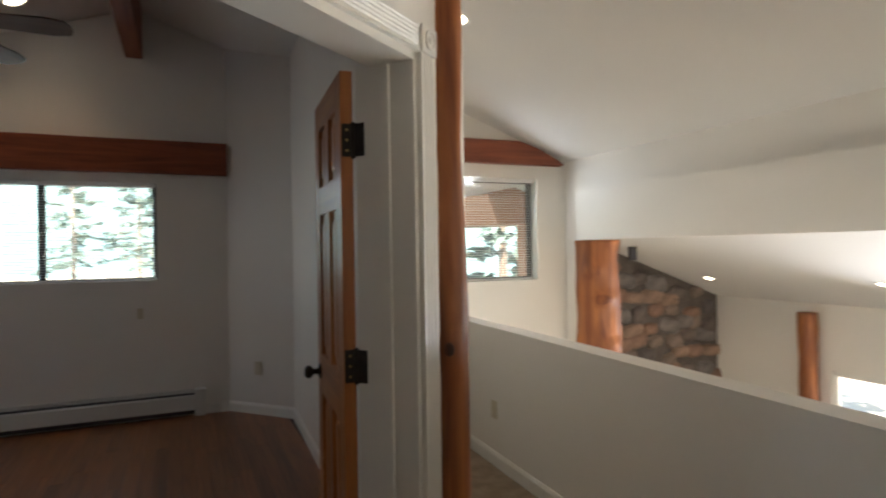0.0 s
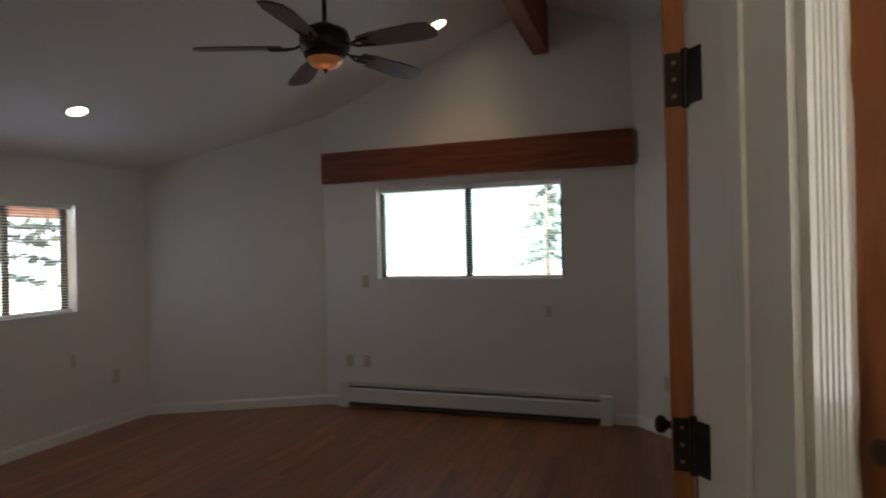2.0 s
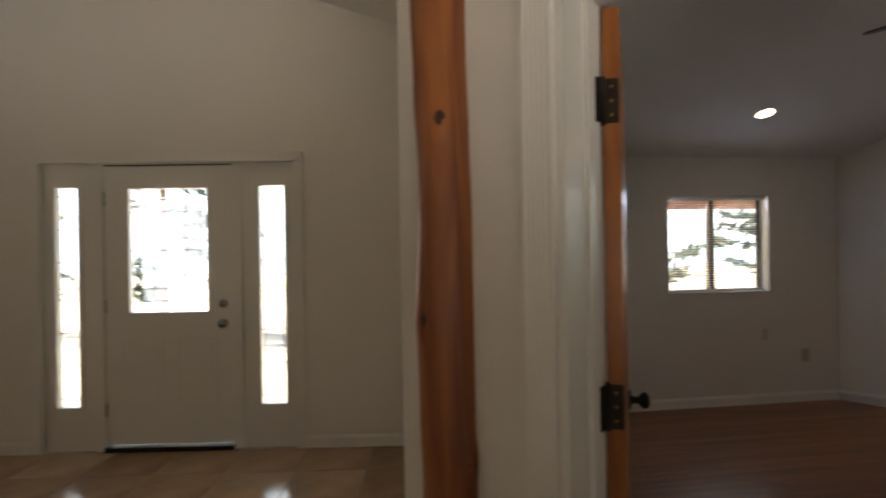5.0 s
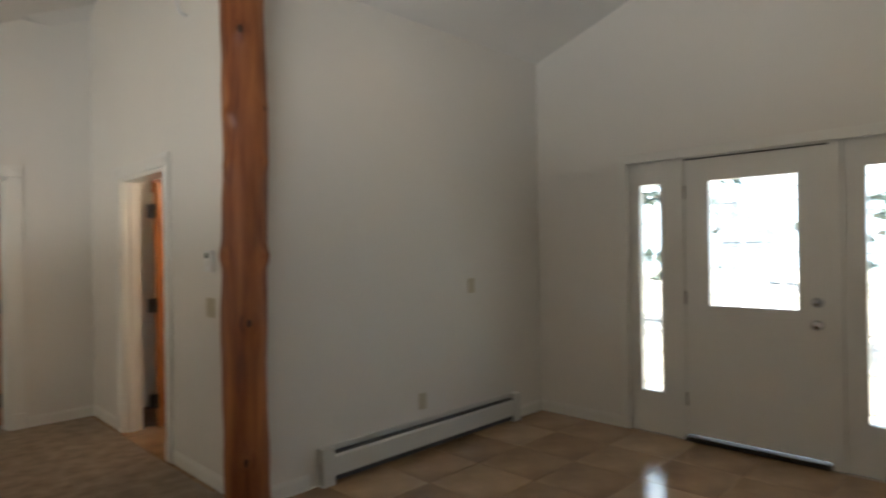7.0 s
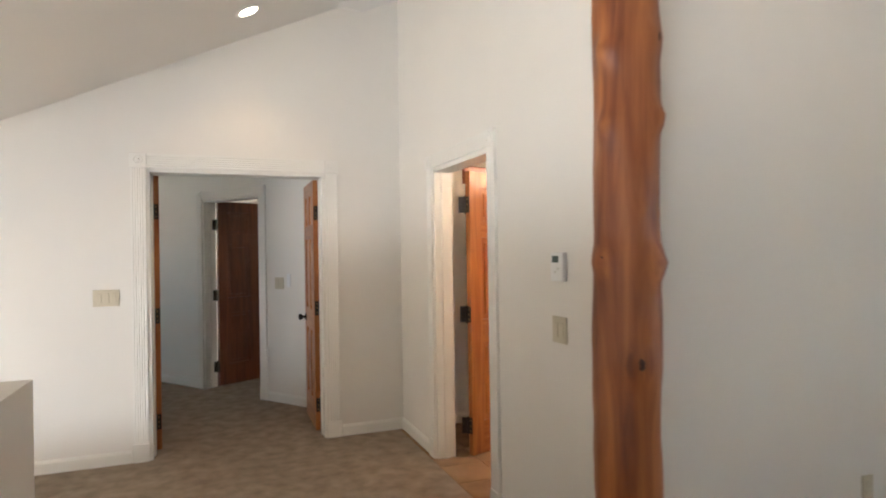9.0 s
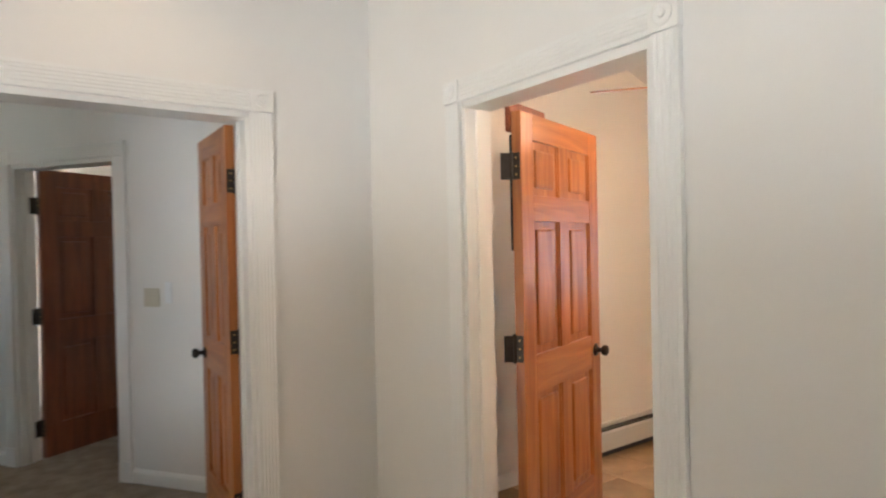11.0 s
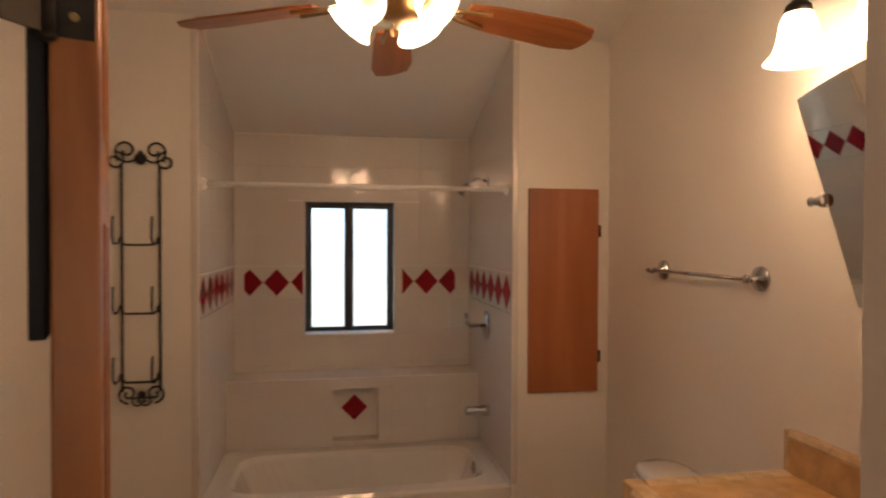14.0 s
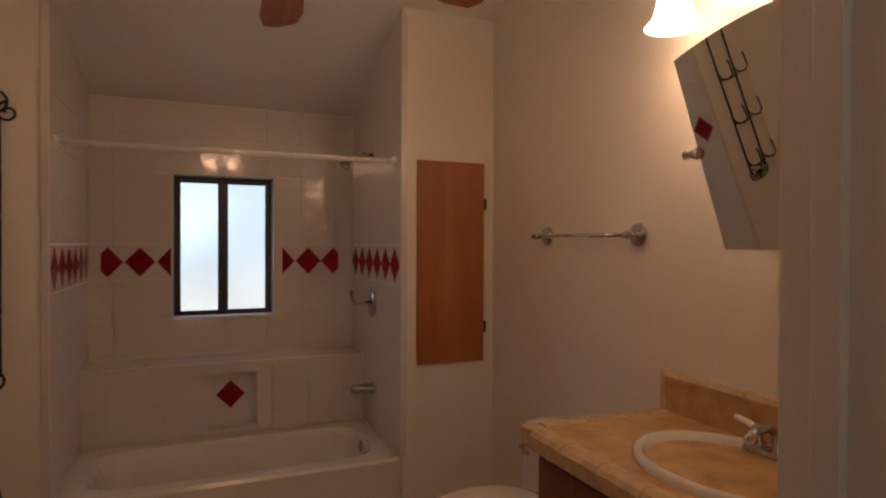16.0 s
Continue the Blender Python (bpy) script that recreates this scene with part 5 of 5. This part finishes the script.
# wrought-iron plate rack
ra_m = Matrix.Translation((XS + 0.012, -4.255, 0)) @ Matrix.Rotation(radians(90), 4, "Z")
rk = thing("plate_rack", "black wrought-iron wall plate rack with scrolled ends and hooks", "plate rack", ra_m)
for x in (-0.078, 0.078):
    part("upright", tube(bmesh.new(), [(x, -0.006, 0.86), (x, -0.006, 1.86)], 0.006, 8), IRON, rk)
for z in (0.92, 1.22, 1.52):
    part("cross_bar", tube(bmesh.new(), [(-0.078, -0.006, z), (-0.055, -0.035, z - 0.012), (0.055, -0.035, z - 0.012), (0.078, -0.006, z)], 0.005, 8), IRON, rk)
    for x in (-0.085, 0.070):
        part("hook", tube(bmesh.new(), [(x, -0.006, z + 0.02), (x, -0.03, z - 0.005), (x, -0.075, z - 0.008), (x, -0.10, z + 0.02), (x, -0.098, z + 0.085), (x, -0.090, z + 0.11)], 0.005, 8), IRON, rk)


def scroll(cx, cz, r, turns, start, hand, k=36):
    return [(cx + hand * r * (1 - 0.8 * i / k) * math.cos(start + turns * 2 * math.pi * i / k), -0.006, cz + r * (1 - 0.8 * i / k) * math.sin(start + turns * 2 * math.pi * i / k)) for i in range(k + 1)]


for h in (-1, 1):
    part("scroll", tube(bmesh.new(), scroll(h * 0.060, 1.92, 0.058, 1.5, math.pi, h), 0.005, 8), IRON, rk)
    part("scroll", tube(bmesh.new(), scroll(h * 0.105, 1.875, 0.042, 1.3, math.pi * 0.5, h), 0.005, 8), IRON, rk)
    part("scroll", tube(bmesh.new(), scroll(h * 0.055, 0.85, 0.042, 1.4, math.pi * 1.5, h), 0.005, 8), IRON, rk)
    part("scroll", tube(bmesh.new(), scroll(h * 0.020, 0.82, 0.026, 1.2, math.pi, h), 0.004, 8), IRON, rk)
part("rosette", lathe(bmesh.new(), [(0.026, -0.004), (0.024, -0.014), (0.012, -0.022), (0, -0.023)], 16, (0, 0, 1.885), "y"), IRON, rk)
part("rosette", lathe(bmesh.new(), [(0.018, -0.004), (0.016, -0.012), (0, -0.016)], 14, (0, 0, 0.845), "y"), IRON, rk)

# ---- ceiling fans ----


def fan(name, m, drop, blades, spin, length, body, blade_mat, label, kit, hub=0.20):
    """A fan whose light kit's lowest point is at the origin of m."""
    ob = thing(name, label, "ceiling fan", m)
    part("downrod", tube(bmesh.new(), [(0, 0, hub + 0.12), (0, 0, drop - 0.05)], 0.012, 12), body, ob)
    part("canopy", lathe(bmesh.new(), [(0.02, drop - 0.09), (0.055, drop - 0.05), (0.07, drop)], 24), body, ob, smooth=True)
    part("motor", lathe(bmesh.new(), [(0.05, hub - 0.06), (0.095, hub - 0.04), (0.13, hub), (0.135, hub + 0.05), (0.12, hub + 0.09), (0.06, hub + 0.12), (0.02, hub + 0.14)], 32), body, ob, smooth=True)
    for i in range(blades):
        a = radians(spin + 360 * i / blades)
        bm = bmesh.new()
        ring = [(0.22, -0.045), (0.30, -0.060), (length - 0.10, -0.075), (length - 0.02, -0.060), (length, -0.02), (length, 0.02), (length - 0.02, 0.060), (length - 0.10, 0.075), (0.30, 0.060), (0.22, 0.045)]
        prism(bm, ring, lambda p: (p[0], p[1], -0.004), lambda p: (p[0], p[1], 0.004))
        mm = Matrix.Rotation(a, 4, "Z") @ Matrix.Translation((0, 0, hub + 0.01)) @ Matrix.Rotation(radians(2.5), 4, "Y") @ Matrix.Rotation(radians(-12), 4, "X")
        bl = part("blade", bm, blade_mat, ob, m=mm)
        br = tube(bmesh.new(), [(0.10, 0, 0.02), (0.16, 0.0, -0.006), (0.20, 0.02, -0.010), (0.29, 0.035, -0.009)], 0.007, 8)
        tube(br, [(0.16, 0.0, -0.006), (0.20, -0.02, -0.010), (0.29, -0.035, -0.009)], 0.007, 8)
        part("blade_bracket", br, body, bl, smooth=True)
    if kit == "bowl":
        part("light_bowl", lathe(bmesh.new(), [(0.0, 0.022), (0.04, 0.028), (0.075, 0.046), (0.095, 0.074), (0.092, 0.09), (0.0, 0.094)], 30), AMBER, ob, "amber glass bowl", smooth=True)
        part("bowl_rim", lathe(bmesh.new(), [(0.092, 0.072), (0.104, 0.080), (0.115, 0.10), (0.09, 0.112)], 30), body, ob, smooth=True)
        part("finial", lathe(bmesh.new(), [(0.0, 0.0), (0.010, 0.006), (0.007, 0.014), (0.016, 0.020), (0.012, 0.03)], 14), body, ob, smooth=True)
    else:
        part("light_hub", lathe(bmesh.new(), [(0.0, 0.06), (0.03, 0.07), (0.05, 0.10), (0.05, 0.14), (0.03, 0.16)], 24), body, ob, smooth=True)
        for i in range(4):
            a = radians(45 + 90 * i + 6)
            mm = Matrix.Rotation(a, 4, "Z") @ Matrix.Translation((0.06, 0, 0.125)) @ Matrix.Rotation(radians(-52), 4, "Y")
            bm = lathe(bmesh.new(), [(0.024, 0.0), (0.036, -0.022), (0.044, -0.06), (0.060, -0.095), (0.074, -0.112), (0.070, -0.112), (0.055, -0.092), (0.039, -0.06), (0.030, -0.022)], 24)
            part("shade", bm, GLOW, ob, "glowing frosted tulip shade", smooth=True, m=mm)
            part("socket", lathe(bmesh.new(), [(0.014, 0.03), (0.026, 0.01), (0.027, -0.008)], 16), body, ob, smooth=True, m=mm)
        part("pull_chain", tube(bmesh.new(), [(0.0, 0, 0.06), (0.0, 0, 0.0)], 0.003, 6), BRASS, ob)
    return ob


fan("ceiling_fan", Matrix.Translation((-1.706, 4.715, 2.375)), roof(-1.706, 4.7) - 2.375, 5, -8.7, 0.66, BRONZE, BLADE, "dark bronze five-blade ceiling fan with amber bowl light", "bowl", 0.13)
BFZ = 2.09
fan("ceiling_fan", Matrix.Translation((-2.34, -3.26, BFZ)), RIDGE_Z - PITCH * (RIDGE_X + 2.34) - BFZ, 5, 31, 0.65, BRASS, BLADE_OAK, "brass five-blade ceiling fan with four lit frosted shades", "tulips", 0.095)
for a in (51, 141, 231, 321):
    lamp("fan_bulb", "POINT", Matrix.Translation((-2.34 + 0.13 * math.cos(radians(a)), -3.26 + 0.13 * math.sin(radians(a)), BFZ + 0.0)), 0.268, BATH_WARM, 0.04)
lamp("fan_bowl_bulb", "POINT", Matrix.Translation((-1.706, 4.715, 2.34)), 0.03, (1.0, 0.5, 0.2), 0.05)
hk = thing("ceiling_hook", "small white curved wall bracket high on the wall", "wall bracket")
part("arm", tube(bmesh.new(), [(-1.12, -2.40, 3.22), (-1.06, -2.40, 3.16), (-1.05, -2.40, 3.05), (-1.07, -2.40, 2.99), (-1.115, -2.40, 2.97)], 0.012, 10), WHITE, hk, smooth=True)
bk = thing("iron_bracket", "small grey steel bracket on the log column", "bracket")
part("bracket_plate", cube(2.98, 3.06, 5.40, 5.43, 1.28, 1.40, 0.006), IRON, bk)

# ---- great room stone, outdoors ----
chim = thing("stone_chimney", "dark brown mortared fieldstone chimney wall", "stone wall", kind="structure")
bm = bmesh.new()
prism(bm, [(4.55, -2.7), (6.98, -2.7), (6.98, roof(6.98, 5) + 0.02), (4.55, roof(4.55, 5) + 0.02)], lambda p: (p[0], 8.06, p[1]), lambda p: (p[0], 8.199, p[1]))
part("mortar_bed", bm, MORTAR, chim)


def rock(seed, w, h):
    rnd = random.Random(seed)
    bm = bmesh.new()
    k = 9
    ring = []
    for i in range(k):
        a = 2 * math.pi * i / k
        f = rnd.uniform(0.82, 1.05)
        c, s = math.cos(a), math.sin(a)
        ring.append((w / 2 * f * math.copysign(abs(c) ** 0.7, c), h / 2 * f * math.copysign(abs(s) ** 0.7, s)))
    lo = [bm.verts.new((p[0], 0.0, p[1])) for p in ring]
    mid = [bm.verts.new((p[0] * 0.95, -0.035, p[1] * 0.95)) for p in ring]
    hi = [bm.verts.new((p[0] * 0.68, -0.055 + rnd.uniform(-0.012, 0.008), p[1] * 0.68)) for p in ring]
    for a, b in ((lo, mid), (mid, hi)):
        for i in range(k):
            bm.faces.new((a[i], a[(i + 1) % k], b[(i + 1) % k], b[i]))
    bm.faces.new(hi)
    return bm


ROCKS = []
for i, c in enumerate(((0.20, 0.15, 0.12), (0.14, 0.11, 0.095), (0.26, 0.17, 0.12), (0.10, 0.085, 0.08), (0.22, 0.13, 0.09), (0.17, 0.15, 0.14))):
    mm = mat("field_stone_%s" % "abcdef"[i], c, 0.75, var=0.35, scale=9, bump=0.8, bscale=25)
    ROCKS.append(finish("stone", rock(i, 0.32 + 0.05 * (i % 3), 0.23 + 0.03 * (i % 2)), mm))
rnd = random.Random(4)
z = -1.15
row = 0
while z < 1.5:
    x = 4.70 + (row % 2) * 0.15
    while x < 6.90:
        if z < roof(x, 5) - 0.12:
            ob = new("stone", ROCKS[rnd.randrange(6)])
            ob.parent = chim
            ob.matrix_basis = Matrix.Translation((x + rnd.uniform(-0.08, 0.08), 8.062, z + rnd.uniform(-0.07, 0.07))) @ Matrix.Rotation(rnd.choice((0, math.pi)) + rnd.uniform(-0.25, 0.25), 4, "Y") @ Matrix.Diagonal((rnd.uniform(0.8, 1.15), 1, rnd.uniform(0.8, 1.15), 1))
        x += 0.31
    z += 0.225
    row += 1


def fixed_window(name, y0, y1, z0, z1, label):
    ob = thing(name, label, "window", kind="structure")
    for q in ((y0, y1, z0, z0 + 0.06), (y0, y1, z1 - 0.06, z1), (y0, y0 + 0.06, z0, z1), (y1 - 0.06, y1, z0, z1)):
        part("window_frame", cube(7.02, 7.09, q[0], q[1], q[2], q[3], 0.004), TRIM, ob)
    part("pane", cube(7.05, 7.055, y0 + 0.06, y1 - 0.06, z0 + 0.06, z1 - 0.06), GLASS, ob).visible_shadow = False


fixed_window("window_5", 4.3, 6.3, -2.0, -0.24, "white-framed great room window")
fixed_window("window_6", -0.1, 3.1, -2.0, -0.30, "white-framed wide great room window")

tagged(part("ground", cube(-400, 400, -400, 400, -3.5, -3.0), GROUND), "pale dry ground around the house", "ground", kind="structure")
tagged(part("ground_upper", cube(-60, -4.08, -40, 60, -2.99, -0.25), GROUND), "pale dry ground at entry level", "ground", kind="structure")
tagged(part("ground_bank", cube(-4.07, 0.6, 7.6, 60, -2.99, -0.6), GROUND), "pale dry bank behind the bedroom", "ground", kind="structure")


# added upright sheets that glow, so the windows look out on brightness
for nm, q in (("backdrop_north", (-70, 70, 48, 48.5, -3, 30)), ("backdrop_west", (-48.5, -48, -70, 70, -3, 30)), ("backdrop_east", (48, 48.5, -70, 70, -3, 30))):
    tagged(part(nm, cube(*q), BACKDROP if "west" in nm else WOODS), "glowing backdrop sheet standing in for the bright distance beyond the trees", "backdrop", kind="structure")


def tree(x, y, z, h, seed, label="tall green pine tree with gaps between its boughs"):
    rnd = random.Random(seed)
    ob = thing("pine_tree", label, "tree", Matrix.Translation((x, y, z)), "pines round the house")
    bm = bmesh.new()
    for a, b in ((0.0, 0.35), (0.35, 0.7), (0.7, 1.0)):
        r0, r1 = h * 0.014 * (1.05 - a), h * 0.014 * (1.05 - b)
        lathe(bm, [(r0, a * h), (r1, b * h)], 10)
    part("trunk", bm, BARK, ob)
    bm = bmesh.new()
    limbs = bmesh.new()
    for i in range(46):
        f = 0.14 + 0.84 * i / 46
        L = h * 0.24 * (1.06 - f) * rnd.uniform(0.7, 1.15) + 0.15
        a = rnd.uniform(0, 6.283)
        d = Vector((math.cos(a), math.sin(a), rnd.uniform(-0.25, 0.15)))
        o = Vector((0, 0, f * h))
        tube(limbs, [o, o + d * L], 0.012 * (1.3 - f) * h * 0.12, 5)
        for k in range(30):
            s = rnd.uniform(0.25, 1.05)
            c = o + d * L * s + Vector((rnd.gauss(0, 0.06), rnd.gauss(0, 0.06), rnd.gauss(0, 0.04))) * h * 0.18
            q = rnd.uniform(0.05, 0.11) * h * 0.22
            e1 = Vector((rnd.gauss(0, 1), rnd.gauss(0, 1), rnd.gauss(0, 0.5))).normalized() * q
            e2 = Vector((rnd.gauss(0, 1), rnd.gauss(0, 1), rnd.gauss(0, 0.5))).normalized() * q
            vs = [bm.verts.new(c + v) for v in (e1, e2 * 0.6, -e1, -e2 * 0.6)]
            bm.faces.new(vs)
    part("limbs", limbs, BARK, ob)
    tagged(part("crown", bm, LEAF, ob), kind="stuff")
    return ob


base = tree(-6.2, 37.0, -0.7, 8.0, 1)
for x, y, z, s in ((-1.5, 36, -0.7, 1.1), (-10.5, 38, -0.7, 1.2), (-3.8, 41, -0.7, 1.25), (-8.0, 42, -0.7, 1.3), (0.8, 40, -0.7, 1.2), (4.5, 13.5, -3.0, 1.25), (2.2, 20.0, -3.0, 1.3), (7.5, 17, -3.0, 1.2), (-12.5, 8.2, -0.25, 0.9), (-11.0, 3.6, -0.25, 0.95), (-13.5, 0.8, -0.25, 1.0), (-10.5, -2.8, -0.25, 0.85), (-12, -6.5, -0.25, 1.0), (14, 9, -3.0, 1.2), (16, 2, -3.0, 1.3)):
    t = copy_thing(base, Matrix.Translation((x, y, z)) @ Matrix.Rotation(x * 3.1, 4, "Z"))
    t.scale = (s, s, s)
# porch outside the stair window
po = thing("porch_roof", "shaded brown porch roof outside the stair window", "porch", kind="structure")
bm = bmesh.new()
prism(bm, [(2.55, 2.01), (4.3, 2.42), (4.3, 1.74), (2.66, 1.67)], lambda p: (p[0], 7.2, p[1]), lambda p: (p[0], 9.0, p[1]))
part("soffit", bm, DECK, po)
part("porch_post", cube(3.15, 3.5, 7.3, 7.6, -3.0, 1.72, 0.02), DECK, po)

ev = thing("eave", "orange-brown timber eave outside the bedroom's side window", "eave", kind="structure")
part("fascia", cube(-5.35, -5.28, 3.6, 6.4, 1.80, 2.02, 0.004), DECK, ev)
part("soffit", cube(-5.275, -4.64, 3.6, 6.4, 1.98, 2.02), DECK, ev)

# the north wing stands turned by a few degrees about the bedroom door's hinge
WING = Matrix.Translation((-1.01, 2.465, 0)) @ Matrix.Rotation(radians(7.2), 4, "Z") @ Matrix.Translation((1.01, -2.465, 0))
STAY = ("wall_entry_north", "ceiling_landing", "ceiling_nook", "ceiling_bedroom_south", "ceiling_entry", "ground", "backdrop", "roof", "pine", "wall_half_south", "camera", "wall_landing", "floor_great")
bpy.context.view_layer.update()
for o in list(scene.objects):
    if o.parent or o.name.startswith(STAY):
        continue
    pts = [k.matrix_world @ Vector(c) for k in (o, *o.children_recursive) if k.type == "MESH" for c in k.bound_box] or [o.matrix_world.translation]
    mid = sum(pts, Vector()) / len(pts)
    if mid.y > 2.03 or o.name.startswith(("wall_great_room", "wall_stair", "wall_header", "window_6")) or (o.type == "LIGHT" and mid.y > 2.0):
        o.matrix_basis = WING @ o.matrix_basis

# ---- floor pieces ----
fl = bpy.data.objects["floor_bedroom"]
PW = 0.083
boards = {}
ring = [Vector(p) for p in [(-4.44, 2.45), diag(-0.50, T - 0.03), diag(1.5, T - 0.03), (0.27, 6.40), (-0.21, 6.92), (-3.03, 6.92), (-4.44, 6.19)]]


def span(x):
    ys = []
    for a, b in zip(ring, ring[1:] + ring[:1]):
        if (a.x - x) * (b.x - x) < 0:
            ys.append(a.y + (b.y - a.y) * (x - a.x) / (b.x - a.x))
    return min(ys), max(ys)


rnd = random.Random(9)
x = -4.43
count = 0
while x < 0.14:
    ya, yb = span(x + PW / 2)
    y = ya - rnd.uniform(0, 0.9)
    while y < yb:
        L = rnd.choice((0.9, 1.2, 1.5, 1.8))
        s0, s1 = max(y, ya), min(y + L, yb)
        if s1 - s0 > 0.02:
            key = round(s1 - s0, 2)
            if key not in boards:
                boards[key] = finish("plank", box(bmesh.new(), 0.0006, PW - 0.0006, 0.0006, key - 0.0006, -0.011, 0.0, 0.0008), PLANK)
            ob = new("plank", boards[key])
            ob.parent = fl
            ob.matrix_basis = Matrix.Translation((x, s0, 0.0))
            count += 1
        y += L
    x += PW
fl = bpy.data.objects["floor_entry"]
TILES = [finish("floor_tile", box(bmesh.new(), 0.002, 0.455, 0.002, 0.455, -0.007, 0.0, 0.0012), mat("stone_floor_tile_%s" % "abc"[i], c, 0.15, var=0.25, scale=3.0, bump=0.03, bscale=20, coat=0.3)) for i, c in enumerate(((0.40, 0.25, 0.13), (0.47, 0.31, 0.17), (0.34, 0.21, 0.11)))]
for i in range(6):
    for j in range(8):
        xa, ya = -3.89 + 0.4575 * i, -1.64 + 0.4575 * j
        if ya < 1.6:
            ob = new("floor_tile", TILES[rnd.randrange(3)])
            ob.parent = fl
            ob.matrix_basis = Matrix.Translation((xa, ya, 0))
            if ya + 0.46 > 1.96:
                ob.scale = (1, (1.96 - ya) / 0.4575, 1)
fl = bpy.data.objects["floor_bath"]
for i in range(8):
    for j in range(8):
        xa, ya = -3.52 + 0.305 * i, -4.475 + 0.305 * j
        if xa < -1.3:
            ob = new("floor_tile", TILES[rnd.randrange(3)])
            ob.parent = fl
            ob.matrix_basis = Matrix.Translation((xa, ya, 0.002)) @ Matrix.Diagonal((0.664, 0.664, 1, 1))
